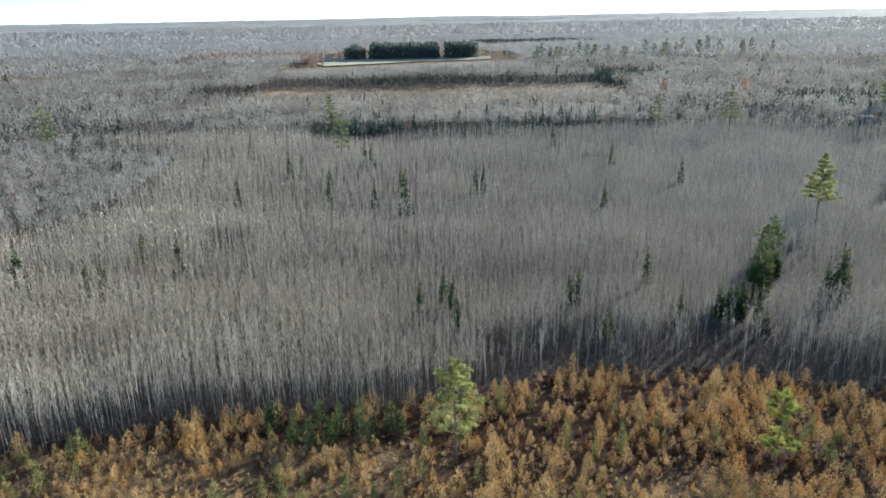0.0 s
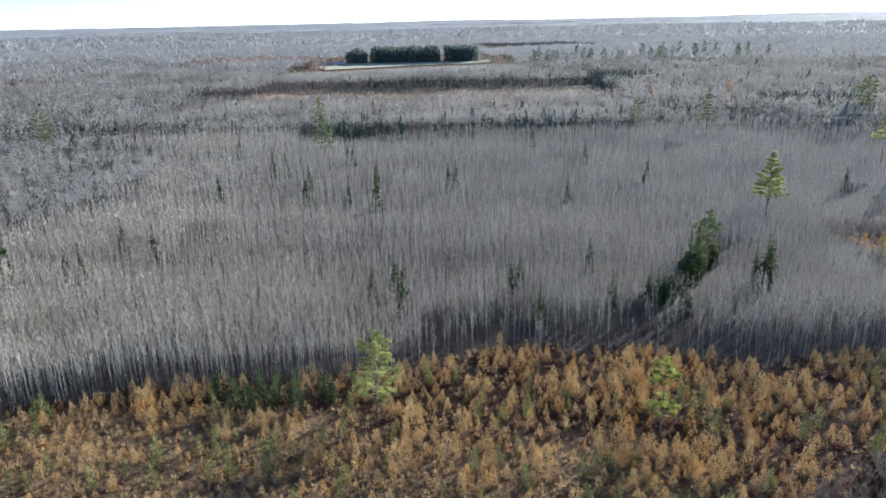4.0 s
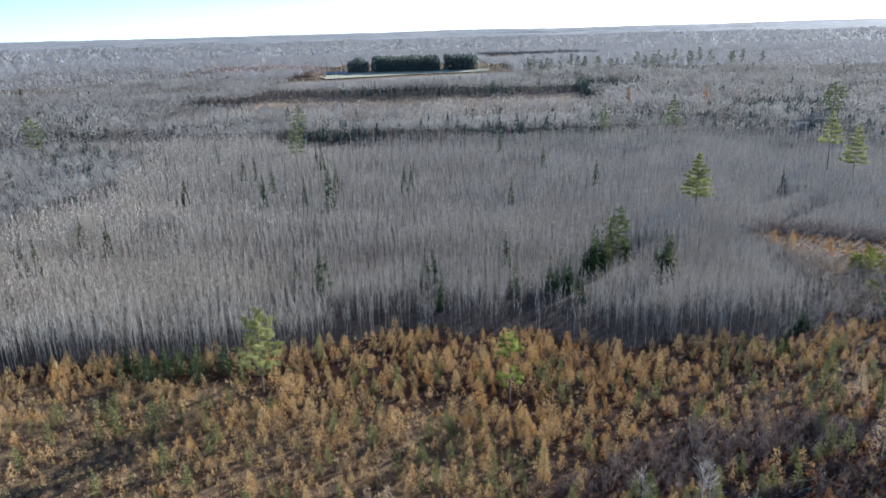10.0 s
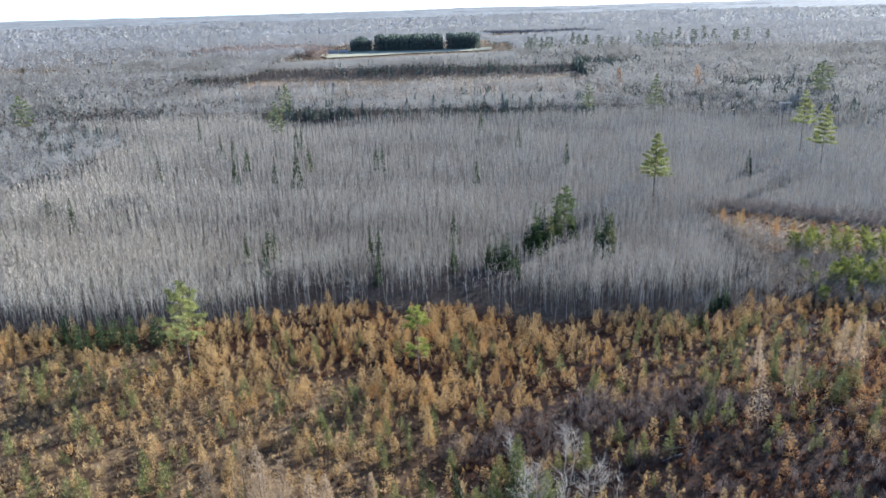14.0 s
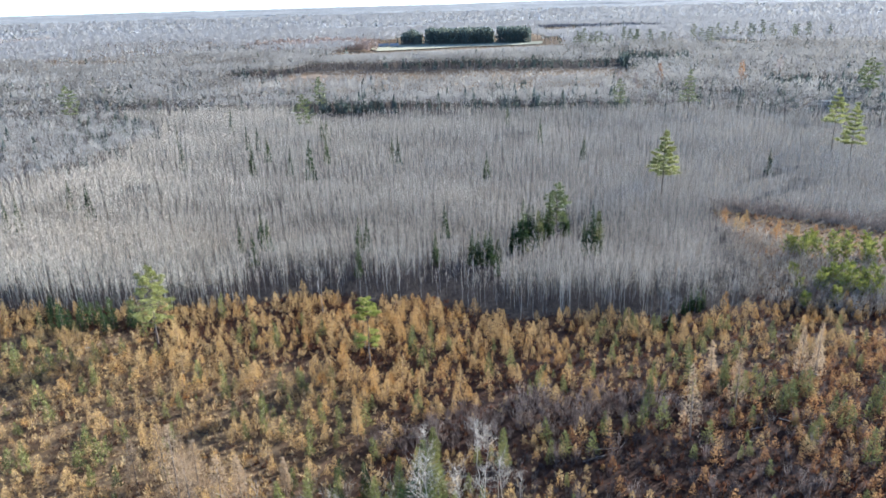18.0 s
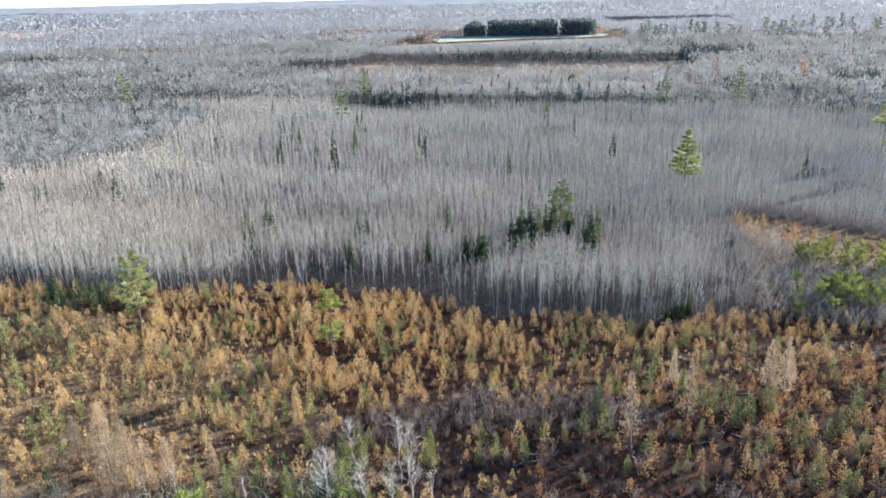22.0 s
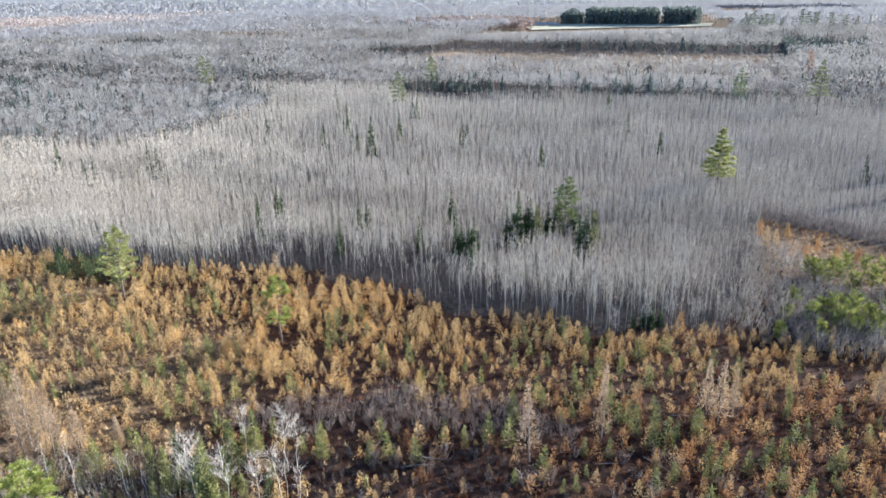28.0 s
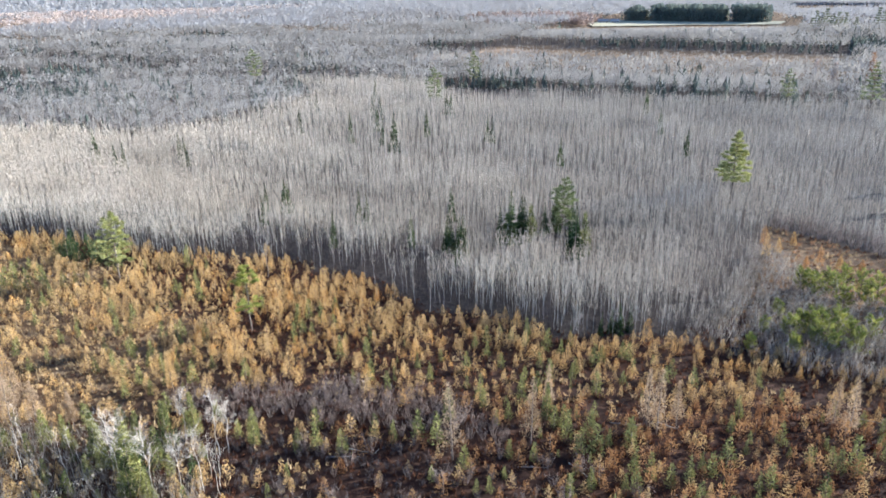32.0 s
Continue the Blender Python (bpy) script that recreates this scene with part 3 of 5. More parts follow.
ax, ay, ah = aspen_spots()
front_y = np.interp(ax, [p[0] for p in ASPEN_FRONT[:20]], [p[1] for p in ASPEN_FRONT[:20]])
edge = (ax > -36) & (ax < 100) & (ay - front_y < 5.0)
edge_i = np.nonzero(edge)[0][:300]
rest = np.ones(len(ax), bool)
rest[edge_i] = False
near_clearing = (ax > 92) & (ay < 190)
thin = rest & (ay - front_y < 15) & (ax < 99) & (ax > -60)
rest &= ~thin
stand("aspen_stand_edge", aspens_thin, [M_ASPEN, M_TWIG], ax[thin], ay[thin], ah[thin], "thin-crowned leafless aspens behind the edge of the stand", "trees", 20)
mid = rest & ((ay < 150) | near_clearing)
stand("aspen_stand", aspens_plain, [M_ASPEN, M_TWIG], ax[mid], ay[mid], ah[mid], "dense stand of slender leafless grey aspens", "trees", 21)
mid = rest & (ay >= 150) & ~near_clearing
stand("farther_aspen_stand", aspens_far, [M_ASPEN, M_TWIG], ax[mid], ay[mid], ah[mid], "leafless grey aspens in the back of the stand", "trees", 24)

aspen_meshes = [(mesh_from("aspen_trunk", *s.only(0), [M_ASPEN]), mesh_from("aspen_branches", *s.only(1), [M_TWIG])) for s in aspens_rich]
rr = random.Random(8)
for i in edge_i:
    me = rr.choice(aspen_meshes)
    ob = thing("aspen", (ax[i], ay[i], float(ground_z(ax[i], ay[i])) - 0.08), "slender leafless grey aspen at the edge of the stand", "tree", "aspens at the edge",
               float(ah[i]), rr.uniform(0, 6.28), (rr.gauss(0, .03), rr.gauss(0, .03)))
    part("trunk", me[0], ob)
    part("crown", me[1], ob, "bare twiggy crown")

# ---------------------------------------------------------------- tamaracks
larches = [larch_shape(100 + i, 3.2 + 0.35 * (i % 3), 400, 0.29 + 0.045 * (i % 4), 0.06, 0.195) for i in range(9)]
larches_pale = [larch_shape(120 + i, 3.2, 340, 0.28 + 0.045 * (i % 3), 0.05, 0.19, 0.1) for i in range(6)]
young_x, young_y = tree_points(-60, 150, 24, 92, 3.0, 51)


def young_spots():
    r = np.random.default_rng(52)
    x, y = young_x, young_y
    front = np.interp(x, [p[0] for p in ASPEN_FRONT], [p[1] for p in ASPEN_FRONT])
    keep = (y < front - 2) & ~inside(x, y, BRUSH) & ~(inside(x, y, PEAT) & (r.random(len(x)) < 0.6)) & (r.random(len(x)) < 0.28 + 0.34 * wave(x, y, 11, 8) + 0.12 * (y < 68) + 0.28 * (x > 76) - 0.12 * (y > 82))
    x, y = x[keep], y[keep]
    return x, y, np.clip(r.normal(0.92, 0.3, len(x)), 0.4, 1.8)


gx, gy, gs = young_spots()


def heath(x, y):
    """The dark rusty heath to the right of the brush."""
    return (x > 62) & (y < 60 + (x - 62) * 0.5) & (x + wave(x, y, 9, 3) * 5 > 68)


def larch_spots():
    x, y = tree_points(-72, 150, 24, 112, 1.5, 31)
    front = np.interp(x, [p[0] for p in ASPEN_FRONT], [p[1] for p in ASPEN_FRONT])
    r = np.random.default_rng(32)
    keep = ((y < np.minimum(front, 103) - 0.8) | inside(x, y, CLEARING) & (wave(x, y, 12, 3) > 0.2)) & (~inside(x, y, BRUSH) | (wave(x, y, 5, 2) > 0.45))
    dens = 0.58 + 0.42 * wave(x, y, 8, 6) + 0.40 * wave(x, y, 2.6, 4) + 0.15 * (y > 80) - 0.1 * ((x > 84) & (y < 80)) - 0.3 * (y < 52)
    keep &= r.random(len(x)) < dens
    keep &= np.min(np.hypot(x[:, None] - gx[None], y[:, None] - gy[None]), axis=1) > 1.15
    keep &= ~(inside(x, y, PEAT) & (r.random(len(x)) < 0.8)) & ~(np.hypot((x + 15) / 11, (y - 82) / 3.6) < 1)
    keep &= (np.hypot(x - 0.2, y - 75.6) > 3.6) & (np.hypot(x - 38.2, y - 71.4) > 2.6)
    x, y = x[keep], y[keep]
    size = 0.60 + 0.14 * wave(x, y, 16, 9) + np.random.default_rng(33).normal(0, 0.24, len(x)) + 0.1 * wave(x, y, 5, 7) - 0.18 * ((x < 4) & (y < 76)) - 0.18 * ((x > 82) & (y < 84)) - 0.12 * (y < 62) - 0.13 * (x > 68)
    return x, y, np.clip(size, 0.3, 1.4)


lx, ly, lh = larch_spots()
pale = np.random.default_rng(34).random(len(lx)) < np.clip(0.18 + 0.25 * wave(lx, ly, 20, 2) + 0.15 * (lx < 20) * (ly < 76) + 0.25 * (ly < 62) + 0.45 * (lx > 82) * (ly < 88), 0, 1)
near = (lx > 14) & (lx < 74) & (ly > 66) & (ly < 90) & ~pale
near_i = np.nonzero(near)[0][:300]
rest = np.ones(len(lx), bool)
rest[near_i] = False
rusty = rest & heath(lx, ly) & (np.random.default_rng(35).random(len(lx)) < 0.75)
rest &= ~rusty
stand("rusty_tamarack_thicket", larches_pale, [M_BARK, M_LARCH_RUST], lx[rusty], ly[rusty], lh[rusty] * 0.92, "thicket of rusty-brown tamaracks on the dark heath", "trees", 27)
stand("tamarack_thicket", larches, [M_BARK, M_LARCH], lx[rest & ~pale], ly[rest & ~pale], lh[rest & ~pale], "thicket of young golden-orange tamaracks", "trees", 22)
stand("faded_tamarack_thicket", larches_pale, [M_BARK, M_LARCH_PALE], lx[rest & pale], ly[rest & pale], lh[rest & pale], "thinning tan tamaracks with fading needles", "trees", 23)
sx_, sy_ = tree_points(-66, 150, 26, 88, 1.9, 36)
sr_ = np.random.default_rng(37)
front = np.interp(sx_, [p[0] for p in ASPEN_FRONT], [p[1] for p in ASPEN_FRONT])
keep = (sy_ < front - 3) & ~inside(sx_, sy_, BRUSH) & (sr_.random(len(sx_)) < 0.42 + 0.3 * wave(sx_, sy_, 7, 11) + 0.12 * (sx_ < 14) * (sy_ < 80) + 0.38 * heath(sx_, sy_))
keep &= (np.hypot(sx_ - 0.2, sy_ - 74.6) > 2.6) & (np.hypot(sx_ - 38.2, sy_ - 71.4) > 2.0)
sx_, sy_ = sx_[keep], sy_[keep]
half = (sr_.random(len(sx_)) < 0.5) & ~heath(sx_, sy_)
keep = ~heath(sx_, sy_) | (sr_.random(len(sx_)) < 0.9) & ~(inside(sx_, sy_, PEAT) & (sr_.random(len(sx_)) < 0.65))
sx_, sy_, half = sx_[keep], sy_[keep], half[keep]
ss_ = np.clip(sr_.normal(1.0, 0.3, len(sx_)), 0.5, 1.7) * np.where(heath(sx_, sy_), 1.3, 1.0)
seedlings = [larch_shape(140 + i, 1.6, 125, 0.34, 0.02, 0.15) for i in range(6)]
stand("low_tamaracks", seedlings, [M_BARK, M_LARCH], sx_[half], sy_[half], ss_[half], "knee-high golden tamaracks between the taller ones", "trees", 38)
red = ~half & heath(sx_, sy_) & (sr_.random(len(sx_)) < 0.72)
low = ~half & ~red
stand("low_faded_tamaracks", seedlings, [M_BARK, M_LARCH_PALE], sx_[low], sy_[low], ss_[low], "low faded tan tamaracks in the bog", "trees", 39)
stand("low_rusty_tamaracks", seedlings, [M_BARK, M_LARCH_RUST], sx_[red], sy_[red], ss_[red], "low rusty-brown tamaracks on the heath", "trees", 40)
larch_meshes = [(mesh_from("larch_stem", *s.only(0), [M_BARK]), mesh_from("larch_crown", *s.only(1), [M_LARCH])) for s in larches]
for i in near_i:
    me = rr.choice(larch_meshes)
    ob = thing("tamarack", (lx[i], ly[i], float(ground_z(lx[i], ly[i])) - 0.06), "young golden-orange tamarack in rusty bog grass", "tree", "tamaracks in the bog",
               float(lh[i]), rr.uniform(0, 6.28), (rr.gauss(0, .03), rr.gauss(0, .03)))
    part("trunk", me[0], ob)
    part("crown", me[1], ob, "golden-orange needles")

# ---------------------------------------------------------------- spruces
young = [larch_shape(200 + i, 3.0, 230, 0.19 + 0.03 * (i % 3), 0.02, 0.25) for i in range(6)]
mid_spruces = [larch_shape(210 + i, 7.0, 900, 0.15 + 0.025 * (i % 3), 0.05, 0.33) for i in range(4)]
tall_spruces = [spruce_shape(220 + i, 10.0, 30, 10, 4, 0.13 + 0.025 * (i % 2), 0.03, 0.55) for i in range(4)]
mid_meshes = [(mesh_from("slim_stem", *s.only(0), [M_BARK]), mesh_from("slim_crown", *s.only(1), [M_YOUNG])) for s in mid_spruces]
young_meshes = [(mesh_from("young_stem", *s.only(0), [M_BARK]), mesh_from("young_crown", *s.only(1), [M_YOUNG])) for s in young]
broad_spruces = [spruce_shape(240 + i, 10.0, 30, 12, 4, 0.15 + 0.02 * (i % 2), 0.03) for i in range(4)]
broad_meshes = [(mesh_from("spruce_stem", *s.only(0), [M_BARK]), mesh_from("spruce_crown", *s.only(1), [M_SPRUCE])) for s in broad_spruces]
spruce_meshes = [(mesh_from("spruce_stem", *s.only(0), [M_BARK]), mesh_from("spruce_crown", *s.only(1), [M_SPRUCE])) for s in tall_spruces]


def spruce(x, y, top, kind="tall"):
    if kind == "broad":
        me, unit, lab, cat = rr.choice(broad_meshes), 10.0, "dark green pointed spruce among bare aspens", "spruces among the aspens"
    elif kind == "tall":
        me, unit, lab, cat = rr.choice(spruce_meshes), 10.0, "dark green pointed spruce among bare aspens", "spruces among the aspens"
    elif kind == "slim":
        me, unit, lab, cat = rr.choice(mid_meshes), 7.0, "slim yellow-green spruce beside barer trees", "slim spruces"
    else:
        me, unit, lab, cat = rr.choice(young_meshes), 3.0, "small green spruce between the tamaracks", "young spruces in the bog"
    ob = thing("spruce", (x, y, float(ground_z(x, y)) - 0.06), lab, "tree", cat, top / unit, rr.uniform(0, 6.28), (rr.gauss(0, .015), rr.gauss(0, .015)))
    part("trunk", me[0], ob)
    part("crown", me[1], ob)


for x, y, h in SPRUCES:
    spruce(x, y, h + 0.9, "tall")
for x, y, h in CLUMP:
    spruce(x, y, h, "broad")
for x, y, h in [(76.2, 127.4, 9.6), (55.2, 116.0, 6.6), (63.2, 131.2, 8.6)]:
    spruce(x, y, h, "slim")

for k in range(min(260, len(gx))):
    spruce(float(gx[k]), float(gy[k]), 3.0 * float(gs[k]), "young")
if len(gx) > 260:
    stand("young_spruce_scatter", young, [M_BARK, M_YOUNG], gx[260:], gy[260:], gs[260:], "scattered small green spruces in the bog", "trees", 53)


# ---------------------------------------------------------------- pines
def pine(x, y, h, crown_from, reach, label, levels=9, limbs=5, seed=1, gaps=(), name="pine", tuft=110, lean=(0, 0), mat=None, size=1.0, cone=False, up=0.0, stout=0.013):
    """A pine with a bare lower trunk, tiers of limbs and pads of needles on each limb. gaps: stretches of the trunk without limbs. cone: widest at the bottom."""
    r = random.Random(seed)
    base = Vector((x, y, float(ground_z(x, y)) - 0.1))
    ob = thing(name, base, label, "tree", "", 1.0, 0.0, lean)
    s = Shape()
    n = 7
    pts = [Vector((r.uniform(-.1, .1) * (i > 0), r.uniform(-.1, .1) * (i > 0), h * i / n)) for i in range(n + 1)]
    s.tube(pts, [stout * h * (1 - 0.9 * i / n) for i in range(n + 1)], 7, 0)
    part("trunk", mesh_from("pine_trunk", *s.only(0), [M_BARK]), ob, "grey-brown bare trunk")
    for lv in range(levels):
        t = crown_from + (0.97 - crown_from) * lv / (levels - 1)
        if any(a < t < b for a, b in gaps):
            continue
        u = (t - crown_from) / (0.97 - crown_from)
        wide = (1.0 - 0.9 * u) if cone else math.sin(math.pi * (0.28 + 0.64 * u)) * 0.92 + 0.08 * (1 - u)
        for b in range(limbs if u < 0.85 else 3):
            a = 2 * math.pi * (b + r.random() * 0.9) / limbs + lv * 1.1
            ln = reach * wide * r.uniform(0.55, 1.12) + 0.15
            p = Vector((0, 0, (t + r.uniform(-.015, .015)) * h))
            d = Vector((math.cos(a), math.sin(a), (0.02 if cone else 0.12) + up + 0.5 * u)) * ln
            br = Shape()
            mid = p + d * 0.55 + Vector((0, 0, -0.05 * ln))
            br.tube([p, mid, p + d], [0.045 * h / 14, 0.03 * h / 14, 0.01], 4, 0)
            limb = part("limb", mesh_from("pine_limb", *br.only(0), [M_BARK]), ob)
            fo = Shape()
            pads = 2 if ln < 1.2 else 3
            for k in range(pads):
                c = p + d * (0.55 + 0.5 * (k + 0.5) / pads) + Vector((r.uniform(-.22, .22), r.uniform(-.22, .22), r.uniform(-.03, .08))) * ln
                rad = (0.10 * ln + 0.17) * r.uniform(.6, 1.25)
                for w in range(int(tuft * 0.75 * (0.5 + 0.6 * ln / reach))):
                    g = Vector((r.gauss(0, .55), r.gauss(0, .55), r.gauss(0, .26)))
                    dd = (Vector((math.cos(a), math.sin(a), 0.5)) * .5 + g * .9 + Vector((r.uniform(-.5, .5), r.uniform(-.5, .5), r.uniform(0, .7) + up))).normalized()
                    fo.leaf(c + g * rad, dd * r.uniform(.14, .28) * size, r.uniform(.06, .11) * size, 1, r)
            part("foliage", mesh_from("pine_foliage", *fo.only(1), [mat or M_PINE]), limb, "yellow-green needle clump")
    tip = Shape()
    for w in range(tuft // 2):
        q = Vector((r.gauss(0, .012), r.gauss(0, .012), r.uniform(0.92, 1.0))) * h
        tip.leaf(q, Vector((r.uniform(-.6, .6), r.uniform(-.6, .6), 1)).normalized() * r.uniform(.2, .34) * size, r.uniform(.06, .11) * size, 1, r)
    part("leader", mesh_from("pine_leader", *tip.only(1), [mat or M_PINE]), ob, "needle-clad leading shoot")
    if crown_from > 0.2:
        for k in range(9):
            t = r.uniform(crown_from * 0.45, crown_from)
            a = r.uniform(0, 6.28)
            st = Shape()
            st.spike((0, 0, t * h), Vector((math.cos(a), math.sin(a), r.uniform(-.35, .1))) * r.uniform(.6, 1.5) + Vector((0, 0, t * h)), 0.022, 0)
            part("dead_branch", mesh_from("pine_stub", *st.only(0), [M_DEAD]), ob, "bare grey dead branch")


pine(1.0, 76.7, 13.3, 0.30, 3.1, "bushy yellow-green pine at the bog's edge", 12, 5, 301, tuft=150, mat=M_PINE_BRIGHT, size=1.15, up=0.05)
pine(38.5, 72.1, 11.8, 0.36, 2.0, "sparse pine with a tufted top and bare trunk", 10, 5, 302, gaps=((0.46, 0.68),), tuft=170, mat=M_PINE_VIVID, up=0.15)
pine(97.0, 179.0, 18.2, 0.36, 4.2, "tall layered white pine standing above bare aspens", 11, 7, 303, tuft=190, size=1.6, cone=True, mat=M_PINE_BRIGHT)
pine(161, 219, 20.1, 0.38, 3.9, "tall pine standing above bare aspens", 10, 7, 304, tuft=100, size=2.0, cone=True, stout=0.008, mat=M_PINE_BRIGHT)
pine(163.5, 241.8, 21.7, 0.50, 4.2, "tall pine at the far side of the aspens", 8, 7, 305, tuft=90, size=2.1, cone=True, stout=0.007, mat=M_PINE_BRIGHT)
pine(215, 347, 23.0, 0.42, 5.4, "tall pine above the far woods", 9, 7, 306, tuft=60, size=2.4)
pine(128.4, 320, 22.0, 0.38, 4.4, "tall dark pine at the far edge of the aspens", 10, 6, 307, tuft=60, size=1.8, cone=True)
pine(98.4, 327, 17.5, 0.4, 3.4, "thin pale pine at the far edge of the aspens", 8, 5, 308, tuft=45, size=1.8)
pine(-163.8, 296, 20.5, 0.35, 4.4, "broad pine above the bare woods", 9, 6, 309, tuft=60, size=2.0)
pine(-38.5, 272, 18.5, 0.35, 3.8, "light green pine above the far aspens", 9, 5, 310, tuft=55, size=1.9)
pine(-52.3, 339, 19.5, 0.3, 3.4, "slim pine at the edge of the far belt", 10, 5, 311, tuft=50, size=1.9)
pine(67.2, 140.0, 12.6, 0.18, 2.4, "green pine rising from the spruce clump", 12, 6, 312, tuft=85, size=1.4, up=0.2)

# ---------------------------------------------------------------- woods behind
woods = [hardwood_shape(400 + i, 13.0, 36, 0.44, 1.6, 0.30) for i in range(8)]
woods_near = [hardwood_shape(410 + i, 11.0, 62, 0.16, 1.3, 0.2) for i in range(7)]
woods_pale = [hardwood_shape(430 + i, 13.0, 34, 0.34, 1.9, 0.15) for i in range(5)]
farcon = [far_conifer_shape(420 + i) for i in range(4)]
woods_small = [hardwood_shape(440 + i, 12.0, 24, 0.62, 2.4, 0.40) for i in range(6)]
farcon_small = [far_conifer_shape(460 + i, 12.0, 3, 3) for i in range(3)]


def open_land(x, y):
    """Low wet land and meadows between the belts of wood."""
    gap = (x > -128) & (x < 122) & (y > 436 + 4 * wave(x, y, 30, 1)) & (y < 552 + 6 * wave(x, y, 40, 2))
    gap |= (wave(x * 0.35, y, 50, 11) > 0.85) & (x < -170) & (y > 190)
    for poly in (BOG, FIELD, MEADOW_LEFT, MEADOW_RIGHT, CLEARING):
        gap |= inside(x, y, poly)
    return gap


def conifer_share(x, y):
    """How large a share of the woods is spruce and fir."""
    share = 0.05 + 0.25 * (wave(x, y, 38, 5) > 0.9)
    share += 0.2 * ((x > -70) & (x < 110) & (y > 338) & (y < 354)) + (0.08 + 0.25 * (wave(x, y, 13, 3) > 0.35)) * ((x > -60) & (x < 130) & (y > 548) & (y < 790)) + 0.05 * ((x > 120) & (y < 760))
    share += 0.4 * (wave(x, y, 20, 15) > 0.6) * (x < -110) * (y < 420) + 0.35 * (wave(x * 0.6, y, 36, 25) > 0.75) * (x < -330)
    share += 0.35 * ((x > -262) & (x < -196) & (y > 204) & (y < 242))
    for poly in DARK_BLOCKS:
        share = np.where(inside(x, y, poly), 0.95, share)
    return np.clip(share, 0, 1)


def woods_spots(y0, y1, step, seed, reach):
    x, y = tree_points(-reach * 1.9, reach * 0.95, y0, y1, step, seed)
    keep = in_view_fan(x, y) & (np.hypot(x - 40, y) < y1) & ~inside(x, y, ASPEN)
    keep &= ~open_land(x, y) & ~inside(x, y, LARCH_STRIP) & ~((x > -116) & (x < 48) & (y > 816) & (y < 880)) & ~((x > -140) & (x < 80) & (y > 600) & (y < 816))
    return x[keep], y[keep]


wx, wy = woods_spots(95, 720, 5.3, 61, 720)
nx, ny = woods_spots(95, 420, 3.5, 60, 420)
near_us, near_n = np.hypot(wx - 60, wy + 20) < 400, np.hypot(nx - 60, ny + 20) < 400
wx, wy = np.concatenate([wx[~near_us], nx[near_n]]), np.concatenate([wy[~near_us], ny[near_n]])
r6 = np.random.default_rng(62)
keep = (wy > 336) | (wx < -78) & (wy > 120) | (wx > 190) & (wy > 240) | (wx > 100) & (wy > 290)
wx, wy = wx[keep], wy[keep]
con = r6.random(len(wx)) < conifer_share(wx, wy)
wh = 0.95 + 0.13 * wave(wx, wy, 60, 2) + r6.normal(0, 0.07, len(wx))
wh = np.where((wx > -130) & (wx < 112) & (wy < 440), 0.97 + r6.normal(0, 0.05, len(wx)), wh)
wh *= np.where((wx < -95) & (wy < 330), 0.8, 1.0)
behind = wy - np.interp(wx, [105, 157, 192, 239, 333], [332, 339, 297, 276, 158])
wh *= np.where(wx > 105, np.clip(0.5 + behind / 80, 0.5, 1), 1.0)
wh *= np.where((wx > -135) & (wx < 75) & (wy > 600), np.clip((795 + 0.35 * wx - wy) / 185, 0.1, 1), 1.0)
pale_w = ~con & ((wx > -104) & (wx < -38) & (wy > 408) & (wy < 446) | inside(wx, wy, PALE_STRIP) | (r6.random(len(wx)) < 0.06)) & (r6.random(len(wx)) < 0.8)
close = np.hypot(wx - 60, wy + 20) < 400
sel = ~con & ~pale_w
stand("near_bare_woods", woods_near, [M_BARK, M_WOODS], wx[sel & close], wy[sel & close], wh[sel & close], "mixed leafless woods beside the aspens", "trees", 68, squash=0.25)
stand("bare_woods", woods, [M_BARK, M_WOODS], wx[sel & ~close], wy[sel & ~close], wh[sel & ~close], "mixed leafless hardwood forest behind the aspens", "trees", 63, squash=0.25)
stand("pale_birch_woods", woods_pale, [M_ASPEN, M_PALEWOODS], wx[pale_w], wy[pale_w], wh[pale_w], "pale leafless birches mixed into the grey woods", "trees", 70, squash=0.2)
stand("dark_conifers", farcon, [M_BARK, M_HAZED_GREEN], wx[con], wy[con], wh[con] * r6.uniform(0.55, 1.0, con.sum()), "dark conifers mixed into the bare woods", "trees", 64)

# woods that dwindle towards the hay field
tx, ty = tree_points(-140, 80, 600, 816, 4.9, 171)
r8 = np.random.default_rng(172)
keep = ~inside(tx, ty, FIELD) & ~inside(tx, ty, LARCH_STRIP)
tx, ty = tx[keep], ty[keep]
th = np.clip((790 + 0.35 * tx - ty) / 190, 0.12, 1) * (1 + r8.normal(0, 0.1, len(tx)))
con = r8.random(len(tx)) < np.where(tx > -40, 0.2, 0.06)
stand("dwindling_woods", woods_small, [M_BARK, M_WOODS], tx[~con], ty[~con], th[~con], "leafless woods growing lower towards the hay field", "trees", 173, squash=0.25)
stand("dwindling_conifers", farcon_small, [M_BARK, M_HAZED_GREEN], tx[con], ty[con], th[con], "dark conifers before the hay field", "trees", 174)

# low brush on the wet land between the belts
lx2, ly2 = tree_points(-170, 130, 430, 556, 6.0, 76)
r7 = np.random.default_rng(77)
keep = open_land(lx2, ly2) & ~inside(lx2, ly2, FIELD) & (~inside(lx2, ly2, BOG) | (r7.random(len(lx2)) < 0.12)) & (r7.random(len(lx2)) < 0.75)
stand("wetland_brush", woods_small, [M_BARK, M_WOODS], lx2[keep], ly2[keep], np.clip(r7.normal(0.2, 0.06, keep.sum()), 0.08, 0.4), "low grey brush on wet land between the woods", "shrubs", 78, squash=0.3)
lx2, ly2 = tree_points(-280, -110, 748, 865, 6.6, 76)
keep = inside(lx2, ly2, LARCH_STRIP)
